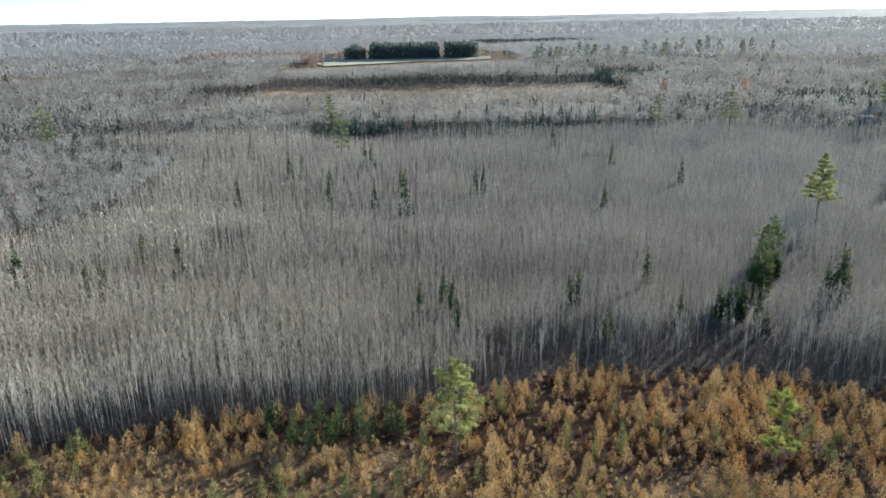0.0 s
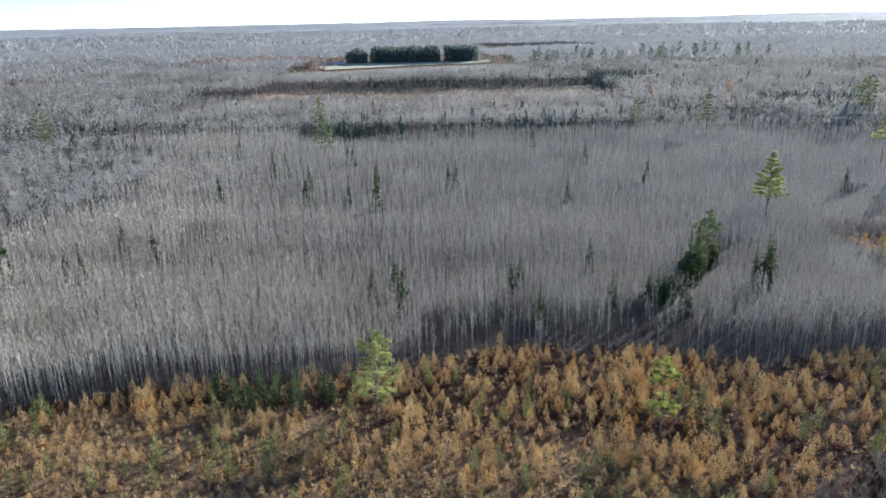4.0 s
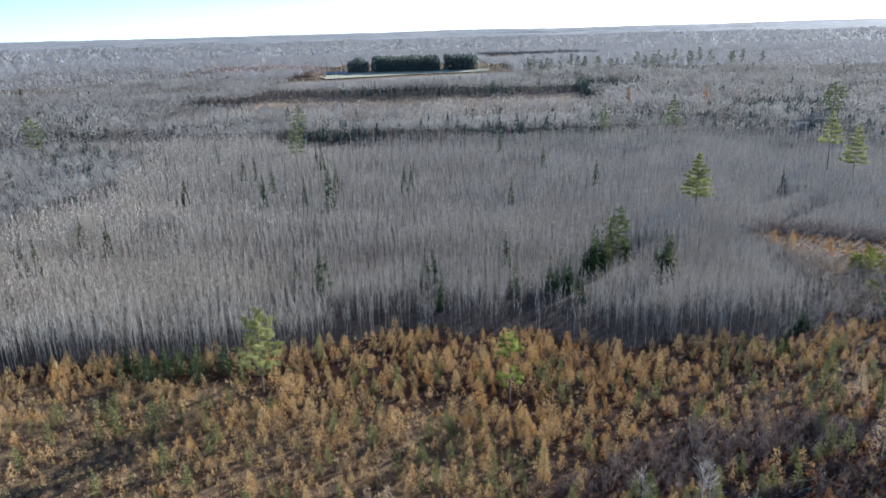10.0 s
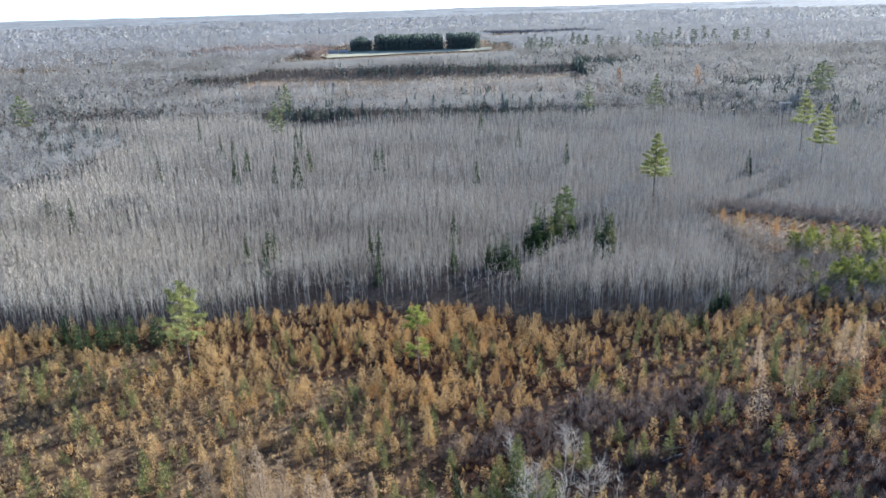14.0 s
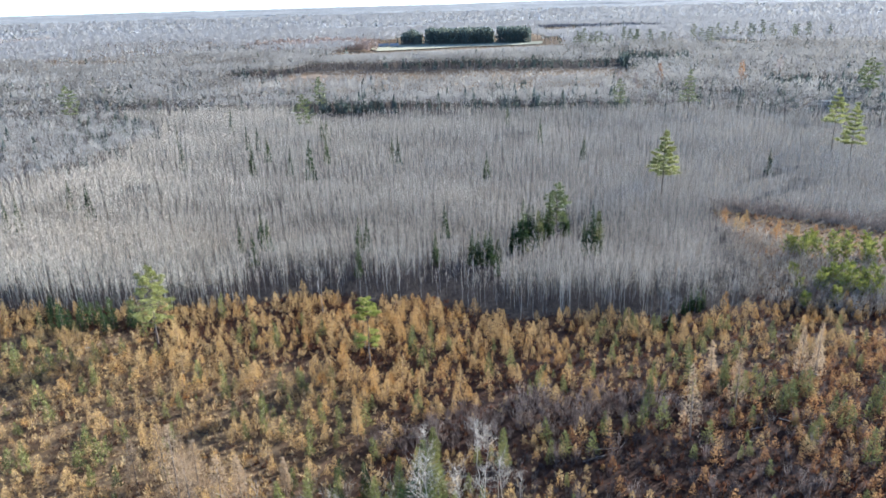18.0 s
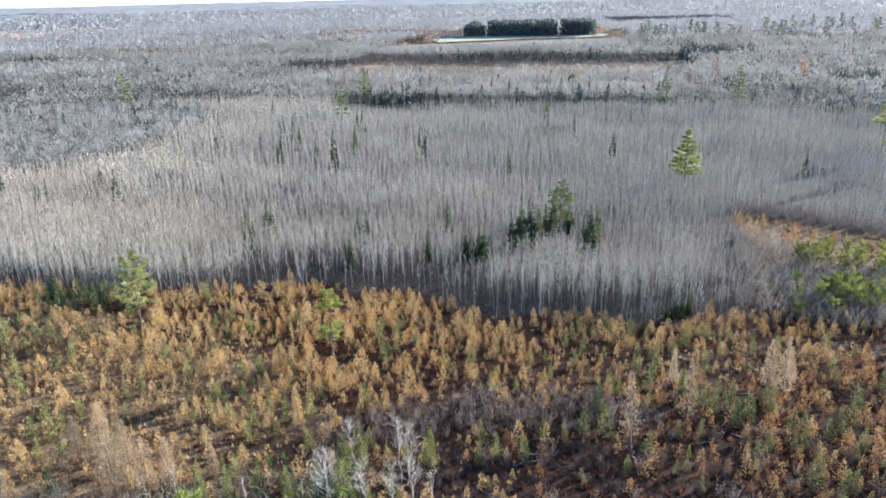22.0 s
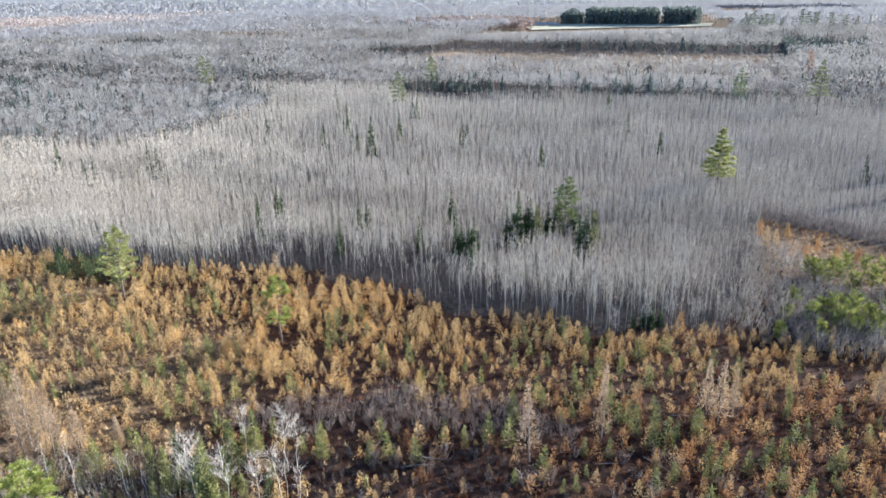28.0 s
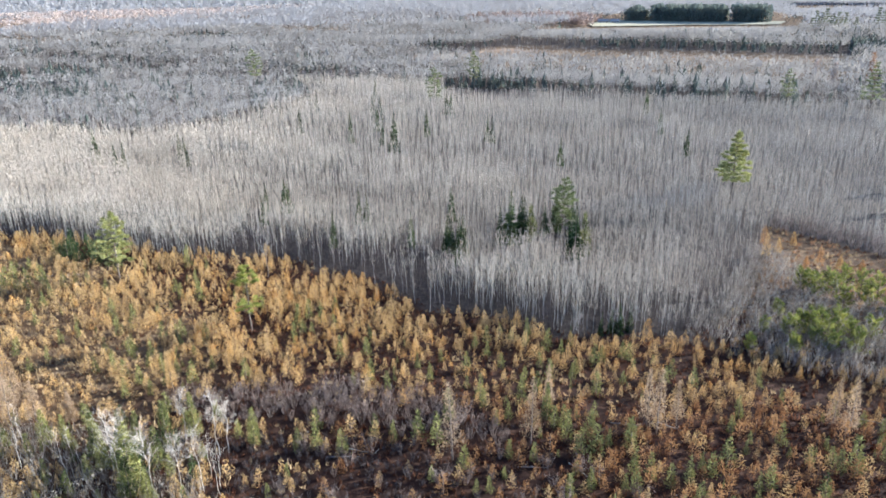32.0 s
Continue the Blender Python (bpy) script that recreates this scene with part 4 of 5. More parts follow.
stand("farm_larches", [larch_shape(580 + i, 9.0, 70, 0.2, 0.1, 2.0) for i in range(4)], [M_BARK, M_RUST], lx2[keep], ly2[keep], np.clip(r7.normal(1.0, .18, keep.sum()), .5, 1.5), "rusty larches beside the hay field", "trees", 155)

fx, fy = woods_spots(100, 1300, 8.2, 65, 1300)
d = np.hypot(fx - 40, fy)
keep = (d > 640) & (d < 1300) & ~((fy < 720) & (np.hypot(fx - 40, fy) < 720))
fx, fy = fx[keep], fy[keep]
con = r6.random(len(fx)) < np.clip(conifer_share(fx, fy) + 0.3 * (wave(fx * 0.5, fy, 100, 7) > 0.95), 0, 1)
fh = 1.05 + 0.15 * wave(fx, fy, 120, 2) + r6.normal(0, 0.07, len(fx))
fh *= np.where((fx > -135) & (fx < 75) & (fy < 830), np.clip((795 + 0.35 * fx - fy) / 185, 0.1, 1), 1.0)
rust = inside(fx, fy, RUSTY) & (r6.random(len(fx)) < 0.9)
con &= ~rust
pale_w = ~con & ~rust & inside(fx, fy, PALE_STRIP) & (r6.random(len(fx)) < 0.75)
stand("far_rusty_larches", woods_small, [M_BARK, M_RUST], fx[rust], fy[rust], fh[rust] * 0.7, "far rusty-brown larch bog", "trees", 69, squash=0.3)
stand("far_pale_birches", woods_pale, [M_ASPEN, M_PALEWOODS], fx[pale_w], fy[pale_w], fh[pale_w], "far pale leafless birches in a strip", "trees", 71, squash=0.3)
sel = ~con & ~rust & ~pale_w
stand("far_bare_woods", woods_small, [M_BARK, M_HAZED_WOODS], fx[sel], fy[sel], fh[sel], "far grey leafless forest reaching towards the horizon", "trees", 66, squash=0.3)
stand("far_conifers", farcon_small, [M_BARK, M_HAZED_GREEN], fx[con], fy[con], fh[con] * 0.9, "far dark conifers in the forest", "trees", 67)


def far_canopy():
    """The unbroken woods of the last miles, as one uneven canopy that falls to the ground where meadows open."""
    radii = [1230.0]
    while radii[-1] < 4900:
        radii.append(radii[-1] * 1.014)
    ang = np.radians(np.arange(-72, 52, 0.36))
    R, A = np.meshgrid(np.array(radii), ang, indexing="ij")
    r = np.random.default_rng(71)
    x, y = 40 + R * np.sin(A), R * np.cos(A)
    x, y = x + r.uniform(-3, 3, x.shape), y + r.uniform(-3, 3, x.shape)
    z = np.where(R < 2250, 4.5, 10) + 2.0 * wave(x, y, 90, 3) + 1.0 * wave(x, y, 33, 5) + r.uniform(-0.8, 0.8, x.shape)
    meadow = (wave(x * 0.22, y, 150, 3) > 0.85) | (wave(x * 0.15, y, 330, 8) > 1.0)
    z = ground_z(x, y) + np.where(meadow, -1.0, z)
    z[0] -= 14
    nr, na = R.shape
    i, k = np.meshgrid(np.arange(nr - 1), np.arange(na - 1), indexing="ij")
    a = (i * na + k).ravel()
    f = np.concatenate([np.stack([a, a + na + 1, a + na], -1), np.stack([a, a + 1, a + na + 1], -1)])
    ob = new("horizon_woods", mesh_from("horizon_woods", np.stack([x, y, z], -1).reshape(-1, 3), f[:, ::-1], [M_HAZED_HORIZON]))
    tagged(ob, "far wooded country with meadows reaching to the horizon", "forest", kind="stuff")


far_canopy()
far_round = [hardwood_shape(470 + i, 12.0, 9, 2.0, 3.6, 0.3) for i in range(6)]
hx, hy = tree_points(-2300, 1750, 420, 2350, 18.0, 72)
d = np.hypot(hx - 40, hy)
hr_ = np.random.default_rng(73)
meadow = (wave(hx * 0.22, hy, 150, 3) > 0.85) | (wave(hx * 0.15, hy, 330, 8) > 1.0)
keep = in_view_fan(hx, hy) & (d > 1230) & (d < 2300) & ~meadow & ~inside(hx, hy, MEADOW_LEFT)
hx, hy = hx[keep], hy[keep]
con = hr_.random(len(hx)) < np.clip(0.06 + 0.5 * (wave(hx * 0.5, hy, 90, 6) > 0.9), 0, 1)
hs = 1.1 + 0.15 * wave(hx, hy, 140, 4) + hr_.normal(0, 0.14, len(hx))
stand("far_forest", far_round, [M_BARK, M_HAZED_WOODS], hx[~con], hy[~con], hs[~con], "far grey leafless forest below the horizon", "trees", 74, squash=0.3)
stand("far_spires", farcon_small, [M_BARK, M_HAZED_GREEN], hx[con], hy[con], hs[con], "dark spruce spires in the far forest", "trees", 75, squash=0.3)


# ---------------------------------------------------------------- plantation, farm and far landmarks
def plantation(x0, x1, y0, y1, seed, label, round_top=0.0):
    """A square-cut block of planted conifers, with a clean front."""
    x, y = tree_points(x0, x1, y0, y1, 3.4, seed, 0.6)
    r = np.random.default_rng(seed)
    h = (19.0 - round_top * np.abs((x - (x0 + x1) / 2) / (x1 - x0)) * 2) / 13.0 * (1 + r.normal(0, 0.035, len(x)))
    stand("pine_plantation", plantation_trees, [M_BARK, M_HAZED_GREEN], x, y, h, label, "trees", seed, lean=0.005, squash=0.08)


def plantation_shape(seed, h=13.0):
    """A planted pine with a dense blunt crown down to the ground: slot 0 stem, slot 1 needles."""
    r = random.Random(seed)
    s = Shape()
    s.spike((0, 0, 0), (0, 0, h * .9), 0.2, 0)
    for i in range(26):
        t = r.uniform(0.05, 0.86)
        a = r.uniform(0, 2 * math.pi)
        ln = 1.3 * (1.0 if t < 0.7 else 0.75)
        q = Vector((math.cos(a) * ln, math.sin(a) * ln, t * h))
        s.leaf(q, Vector((r.uniform(-.5, .5) - q.x * .4, r.uniform(-.5, .5) - q.y * .4, h * 0.14)), 1.3, 1, r)
    return s


plantation_trees = [plantation_shape(480 + i) for i in range(4)]
plantation(-108, -87, 838, 868, 481, "dark rounded block of planted pines behind the hay field", 5.0)
plantation(-78, -2, 836, 872, 482, "long dark square-cut block of planted pines")
plantation(7, 43, 840, 874, 483, "short dark square-cut block of planted pines")


def box_mesh(name, x0, x1, y0, y1, z0, z1, mat):
    bm = bmesh.new()
    bmesh.ops.create_cube(bm, size=1.0)
    bmesh.ops.transform(bm, matrix=Matrix.LocRotScale(((x0 + x1) / 2, (y0 + y1) / 2, (z0 + z1) / 2), None, (x1 - x0, y1 - y0, z1 - z0)), verts=bm.verts)
    bmesh.ops.bevel(bm, geom=bm.edges[:], offset=0.03, segments=1, affect='EDGES')
    me = bpy.data.meshes.new(name)
    bm.to_mesh(me)
    bm.free()
    me.materials.append(mat)
    return me


def roof_mesh(name, w, d, z, rise, over, mat):
    """A gabled roof with its ridge along x, and thickness at the eaves."""
    bm = bmesh.new()
    rows = []
    for x in (-w / 2 - over, w / 2 + over):
        ring = [(-d / 2 - over, z - 0.1), (0, z + rise), (d / 2 + over, z - 0.1), (d / 2 + over, z - 0.3), (0, z + rise - 0.25), (-d / 2 - over, z - 0.3)]
        rows.append([bm.verts.new((x, py, pz)) for py, pz in ring])
    for k in range(6):
        bm.faces.new((rows[0][k], rows[0][(k + 1) % 6], rows[1][(k + 1) % 6], rows[1][k]))
    for row in rows:
        bm.faces.new((row[0], row[1], row[4], row[5]))
        bm.faces.new((row[1], row[2], row[3], row[4]))
    bmesh.ops.recalc_face_normals(bm, faces=bm.faces[:])
    me = bpy.data.meshes.new(name)
    bm.to_mesh(me)
    bm.free()
    me.materials.append(mat)
    return me


M_SIDING = material("pale_painted_siding", [(0.55, 0.51, 0.46), (0.64, 0.60, 0.55), (0.71, 0.67, 0.62)], 0.7, 3.0, island=False)
M_ROOF = material("grey_metal_roof", [(0.28, 0.265, 0.25), (0.34, 0.325, 0.31), (0.40, 0.385, 0.365)], 0.5, 4.0, island=False)
M_DARKPANE = material("dark_window_glass", [(0.02, 0.025, 0.03), (0.04, 0.045, 0.05)], 0.5, 1.0, island=False)


def farm_house(x, y, w, d, h, label, name="house"):
    ob = thing(name, (x, y, float(ground_z(x, y)) - 0.05), label, "building", turn=0.2)
    part("wall", box_mesh("farm_wall", -w / 2, w / 2, -d / 2, d / 2, 0, h, M_SIDING), ob, "pale painted walls")
    part("roof", roof_mesh("farm_roof", w, d, h, d * 0.32, 0.5, M_ROOF), ob, "grey gabled metal roof")
    for k in range(3):
        wx0 = -w / 2 + w * (k + 0.6) / 3.4
        part("window", box_mesh("farm_window", wx0, wx0 + 1.3, -d / 2 - 0.05, -d / 2 + 0.06, 1.0, min(h - .4, 2.3), M_DARKPANE), ob, "dark window")


farm_house(-112, 815, 9, 6, 2.8, "small pale farmhouse with a grey metal roof beside the field")
farm_house(-124, 812, 11, 6, 2.8, "low pale farm shed beside the farmhouse", "shed")

farpine_meshes = []
for i in range(4):
    r = random.Random(500 + i)
    s = Shape()
    h = 21.0
    s.tube([(0, 0, 0), (r.uniform(-.4, .4), 0, h * .5), (0, 0, h)], [0.22, 0.15, 0.05], 5, 0)
    for lv in range(8):
        t = 0.30 + 0.67 * lv / 7
        for b in range(4):
            a = r.uniform(0, 6.28)
            ln = 6.2 * (1.1 - 0.8 * (lv / 7)) * r.uniform(.5, 1.0)
            d = Vector((math.cos(a), math.sin(a), 0.15)) * ln
            for w in range(13):
                q = Vector((0, 0, t * h)) + d * r.uniform(.3, 1) + Vector((r.gauss(0, .35), r.gauss(0, .35), r.gauss(0, .2)))
                s.leaf(q, Vector((r.uniform(-1, 1), r.uniform(-1, 1), r.uniform(0, .9))), 1.1, 1, r)
    farpine_meshes.append((mesh_from("far_pine_trunk", *s.only(0), [M_BARK]), mesh_from("far_pine_crown", *s.only(1), [M_FARPINE])))
FAR_PINES = [(91, 702, 20), (95, 714, 18), (99, 718, 21), (104, 700, 18), (108, 687, 20), (113, 698, 19), (121, 690, 16), (138, 733, 21), (142, 716, 20), (146, 701, 20), (150, 722, 19),
             (158, 696, 20), (167, 675, 19), (180, 716, 16), (206, 746, 21), (210, 728, 18), (214, 711, 20), (219, 722, 19), (234, 765, 21), (241, 758, 17), (254, 778, 21), (261, 751, 20), (270, 770, 18),
             (279, 776, 22), (280, 741, 20), (291, 714, 20), (302, 740, 19), (316, 752, 20), (330, 735, 18)]
for x, y, h in FAR_PINES:
    me = rr.choice(farpine_meshes)
    ob = thing("far_pine", (x, y, float(ground_z(x, y)) - 0.1), "tall flat-tiered pine above the far woods", "tree", "tall pines beyond the belt", h / 21, rr.uniform(0, 6.28))
    part("trunk", me[0], ob)
    part("crown", me[1], ob, "grey-green needles")


# ---------------------------------------------------------------- tall and faded larches, far orange larches
def single_larch(x, y, h, label, mat, seed, count=1000, width=0.2, tuft=0.2, name="larch"):
    s = larch_shape(seed, h, count, width, 0.14, tuft, 0.15)
    ob = thing(name, (x, y, float(ground_z(x, y)) - 0.08), label, "tree", "", 1.0, 0.0, (rr.gauss(0, .02), rr.gauss(0, .02)))
    part("trunk", mesh_from("tall_larch_trunk", *s.only(0), [M_BARK]), ob)
    part("crown", mesh_from("tall_larch_crown", *s.only(1), [mat]), ob)


for k, (x, y, h) in enumerate([(83.2, 57.2, 10.6), (25, 38.1, 10.7), (22.5, 40, 9.6), (28, 35.2, 9.4), (41.5, 53.2, 6.8), (36, 41.6, 5.2), (103, 73.4, 9.6), (101.5, 74.8, 8.4),
                               (123.8, 84, 8.1), (122, 85, 7.2), (90.2, 64.2, 9.4), (104.7, 77, 6.4), (89, 73.4, 6.1), (30.5, 37, 8.2), (20, 43, 7.4), (24, 41.5, 7.5), (27, 38.8, 8.8), (31.4, 39.6, 6.4), (18, 41, 6.8)]):
    single_larch(x, y, h, "tall thinning tan larch with fading needles", M_LARCH_BARE if x > 82 or y < 42 else M_LARCH_PALE, 520 + k, 800 if x > 82 else 1300, 0.15 if x > 34 else 0.21, 0.22)
for k, (x, y, h) in enumerate([(130, 424, 16), (175, 419, 17), (105, 408, 14), (114, 402, 13), (-190, 650, 15), (205, 452, 17)]):
    single_larch(x, y, h, "tall rusty-orange larch in the far woods", M_RUSTGRASS if k < 2 else M_RUST, 540 + k, 380, 0.2, 1.0)
for k, (x, y, h) in enumerate([(108.6, 143, 5.2), (107.6, 150, 4.6), (110.6, 146, 3.8), (118.2, 144, 3.8), (121.6, 142, 3.4), (125.3, 141, 3.4), (113, 152, 3.6), (116, 139, 3.2)]):
    single_larch(x, y, h, "rusty-orange larch on the bog clearing", M_LARCH_RUST if k % 2 else M_LARCH_PALE, 560 + k, 340, 0.22, 0.3)

# ---------------------------------------------------------------- young pines on the clearing
def bush_pine(x, y, h, seed, label):
    """A young pine: a short trunk and many upturned limbs, each a brush of needles."""
    r = random.Random(seed)
    ob = thing("young_pine", (x, y, float(ground_z(x, y)) - 0.08), label, "tree", "young pines on the clearing")
    s = Shape()
    s.tube([(0, 0, 0), (r.uniform(-.08, .08), 0, h * .5), (0, 0, h)], [0.02 * h, 0.014 * h, 0.006], 5, 0)
    part("trunk", mesh_from("young_pine_trunk", *s.only(0), [M_BARK]), ob)
    for b in range(15):
        t = 0.06 + 0.86 * b / 15
        a = b * 2.4 + r.uniform(-.5, .5)
        ln = h * (0.36 * (1 - t) ** 0.6 + 0.12) * r.uniform(.8, 1.15)
        p = Vector((0, 0, t * h))
        d = Vector((math.cos(a), math.sin(a), r.uniform(.7, 1.2))).normalized() * ln
        br = Shape()
        br.spike(p, p + d, 0.02, 0)
        limb = part("limb", mesh_from("young_pine_limb", *br.only(0), [M_BARK]), ob)
        fo = Shape()
        for w in range(70):
            u = r.uniform(.2, 1.0)
            q = p + d * u + Vector((r.gauss(0, .17), r.gauss(0, .17), r.gauss(0, .1)))
            dd = (d.normalized() + Vector((r.uniform(-.6, .6), r.uniform(-.6, .6), r.uniform(.2, .9)))).normalized()
            fo.leaf(q, dd * r.uniform(.25, .45), r.uniform(.08, .14), 1, r)
        part("foliage", mesh_from("young_pine_foliage", *fo.only(1), [M_PINE_YOUNG]), limb)


for k, (x, y, h) in enumerate([(115.7, 128.3, 4.8), (118, 126.6, 5), (125.1, 130.2, 5.6), (127.6, 128.7, 5.6), (122.7, 123.5, 4.6), (115.3, 107.7, 4.4), (118.1, 110.2, 5.2),
                               (120.5, 108, 5.2), (121.9, 113.2, 5), (110.5, 101.2, 3.2), (111.8, 108.3, 3), (116.4, 103.1, 3.6), (113.1, 116.1, 3), (122.6, 134.7, 4.2),
                               (130, 124, 5.2)] + [(132, 131, 5), (120, 130, 4.6), (134, 126, 5), (123.5, 110, 4.6), (119.6, 112.4, 4.6), (116.8, 110.4, 4.4), (126, 126, 4.8), (129, 121.5, 4.6), (121, 127.5, 4.8),
                               (117, 129.6, 4.2), (131.5, 127.8, 5), (136, 130, 5), (126.5, 112, 4.8), (124.5, 106.5, 4.6), (121.5, 105.5, 4.0), (137, 123, 5), (119, 107, 4.4)]):
    bush_pine(x, y, h * 0.97, 600 + k, "bushy young green pine on the bog clearing")
pine(46.7, 22.8, 14.1, 0.35, 3.0, "bright green bushy pine near the birches", 10, 6, 640, tuft=170, mat=M_PINE_VIVID)


# ---------------------------------------------------------------- birches, snags, logs
def birch(x, y, h, lean=(0.0, 0.0), spread=0.3, seed=1, label="leafless white birch with a spreading twiggy crown", mat=None, name="birch", twigs=9, start=0.45, count=20):
    r = random.Random(seed)
    ob = thing(name, (x, y, float(ground_z(x, y)) - 0.08), label, "tree", "", 1.0, 0.0, lean)
    s = Shape()
    n = 6
    pts = [Vector((r.uniform(-.02, .02) * h * (i > 0), r.uniform(-.02, .02) * h * (i > 0), h * i / n)) for i in range(n + 1)]
    s.tube(pts, [0.0065 * h * (1 - 0.88 * i / n) for i in range(n + 1)], 6, 0)
    part("trunk", mesh_from("birch_trunk", *s.only(0), [mat or M_BIRCH]), ob)
    br = Shape()
    for b in range(count):
        t = start + (0.97 - start) * (b + r.random()) / count
        k = min(int(t * n), n - 1)
        p = pts[k].lerp(pts[k + 1], t * n - k)
        a = r.uniform(0, 6.28)
        ln = h * spread * (1.2 - t) * r.uniform(0.7, 1.2)
        d = Vector((math.cos(a), math.sin(a), r.uniform(0.6, 1.5))).normalized() * ln * 1.4
        mid = p + d * 0.5 + Vector((r.uniform(-.06, .06), r.uniform(-.06, .06), -.05)) * ln
        br.tube([p, mid, p + d], [0.0018 * h, 0.0012 * h, 0.002], 4, 0)
        for w in range(twigs):
            q = p.lerp(p + d, r.uniform(0.25, 1.0))
            dd = (d.normalized() + Vector((r.uniform(-.9, .9), r.uniform(-.9, .9), r.uniform(-.3, .8)))) * r.uniform(.35, .9) * h / 9
            br.spike(q, q + dd, 0.005, 0)
            for z in range(4):
                br.leaf(q + dd * r.uniform(.3, .9), dd * r.uniform(.4, .7) + Vector((r.uniform(-.25, .25), r.uniform(-.25, .25), r.uniform(-.1, .25))), 0.012, 0, r)
    part("crown", mesh_from("birch_crown", *br.only(0), [mat or M_BIRCH]), ob, "bare pale branches and twigs")


for k, (x, y, h, lean) in enumerate([(54.1, 35, 11.2, (0, -.05)), (56.9, 36.7, 9.1, (0, -.05)), (51.4, 46.2, 6.6, (0, 0)), (57.7, 45.6, 8.5, (0, -.02)), (61, 39.9, 8, (.02, -.06)),
                                     (52.2, 36.8, 9.4, (.02, .05)), (59, 38.6, 7.4, (0, .03)), (58.4, 46.4, 7.0, (0, .06))]):
    birch(x, y, h, lean, 0.19, 700 + k)
for k, (x, y, h, lean) in enumerate([(45.1, 34.4, 6.9, (0, -.12)), (46.4, 35.5, 4.4, (0, -.08)), (32.4, 34.5, 5.5, (0, -.05)), (62.5, 41, 6.5, (0, .04)), (63.2, 40.2, 5.6, (0, -.1)),
                                     (60.2, 41.8, 6.2, (0, .02)), (43.2, 36.6, 5, (0, -.06)), (38.5, 33, 6, (0, .05)), (35.5, 35.2, 7, (0, .03)), (49, 37.5, 5, (0, .07))]):
    birch(x, y, h, lean, 0.12, 720 + k, "thin bare pale birch stem with few twigs", None, "birch_sapling", 3, 0.5, 7)
for k, (x, y, h) in enumerate([(85.6, 93.9, 5.4), (76.2, 95.0, 4.6), (86.8, 91.5, 5.2), (94, 98, 5.5), (91, 96.5, 5.0), (25, 91.3, 8.7), (98, 100, 5.0)]):
    birch(x, y, h, (0, .03), 0.28, 740 + k, "bare pale grey tree with spreading twigs at the stand's edge", M_DEAD, "bare_tree", 6)
for k, (x, y, h) in enumerate([(52.4, 46.9, 6.6), (60.3, 48.9, 5.5), (54.6, 35.9, 9.6), (42.8, 39.8, 5.6), (51.8, 43.2, 7.4), (47.6, 37.4, 6.5), (55.8, 34.6, 6.5), (57.6, 35.4, 5), (49.5, 41, 6.4),
                               (40, 38, 5), (45.5, 41.5, 5.2), (53.2, 40.5, 6), (37, 37.5, 5.2), (79, 64, 5), (90, 70, 5.5)]):
    spruce(x, y, h, "slim")
BUSHY = [(51.3, 38.3, 1.9), (52.9, 38.1, 1.7), (50.1, 38.9, 1.4), (58.6, 40.8, 1.2)]
bushy_meshes = [(mesh_from("bushy_stem", *sh.only(0), [M_BARK]), mesh_from("bushy_crown", *sh.only(1), [M_SPRUCE])) for sh in young]
for k in range(20):
    x, y = -25 + k * 1.05 + rr.uniform(-1, 1), 82 + rr.uniform(-2.8, 2.8)
    me = rr.choice(bushy_meshes)
    ob = thing("spruce", (x, y, float(ground_z(x, y)) - 0.06), "dark bushy young spruce before the aspens", "tree", "dark spruces at the edge", rr.uniform(0.9, 1.75), rr.uniform(0, 6.28))
    part("trunk", me[0], ob)
    part("crown", me[1], ob)
for x, y, h in [(90.3, 97.6, 5), (91.5, 98.2, 5.5), (89, 96.5, 4), (86, 91, 3.5), (92.8, 99.6, 4.6)]:
    spruce(x, y, h, "tall")


for x, y, k in BUSHY:
    me = rr.choice(bushy_meshes)
    ob = thing("spruce", (x, y, float(ground_z(x, y)) - 0.06), "dark bushy spruce between the white birches", "tree", "", k, rr.uniform(0, 6.28))
    part("trunk", me[0], ob)
    part("crown", me[1], ob)


def log(x, y, length, turn, seed, label):
    r = random.Random(seed)
    ob = thing("fallen_log", (x, y, float(ground_z(x, y)) + 0.12), label, "log", "fallen logs", 1.0, turn)
    s = Shape()
    s.tube([(-length / 2, 0, 0), (0, r.uniform(-.15, .15), r.uniform(0, .12)), (length / 2, 0, 0.05)], [0.07, 0.055, 0.02], 7, 0)
    part("stem", mesh_from("log_stem", *s.only(0), [M_DEAD]), ob)
    for k in range(5):
        st = Shape()
        t = r.uniform(-.3, .5) * length
        st.spike((t, 0, 0.05), (t + r.uniform(.2, .8), r.uniform(-.8, .8), r.uniform(.2, .9)), 0.03, 0)
        part("branch", mesh_from("log_branch", *st.only(0), [M_DEAD]), ob)


for k, (x, y, ln, turn) in enumerate([(71.5, 51.6, 5, 0.5), (72.8, 53.6, 4.5, 0.2), (125.8, 88.6, 4.6, 0.1), (99, 73.8, 4.5, 0.3), (104, 76, 4, -0.2), (92, 60, 4, 0.4),
                                      (97, 62, 4.5, -0.5), (-10, 74, 4, 0.7), (-4, 72, 3.5, 0.5), (-14, 71.5, 4.2, 0.6)]):
    log(x, y, ln * 0.8, turn, 800 + k, "weathered grey fallen log with broken branches")


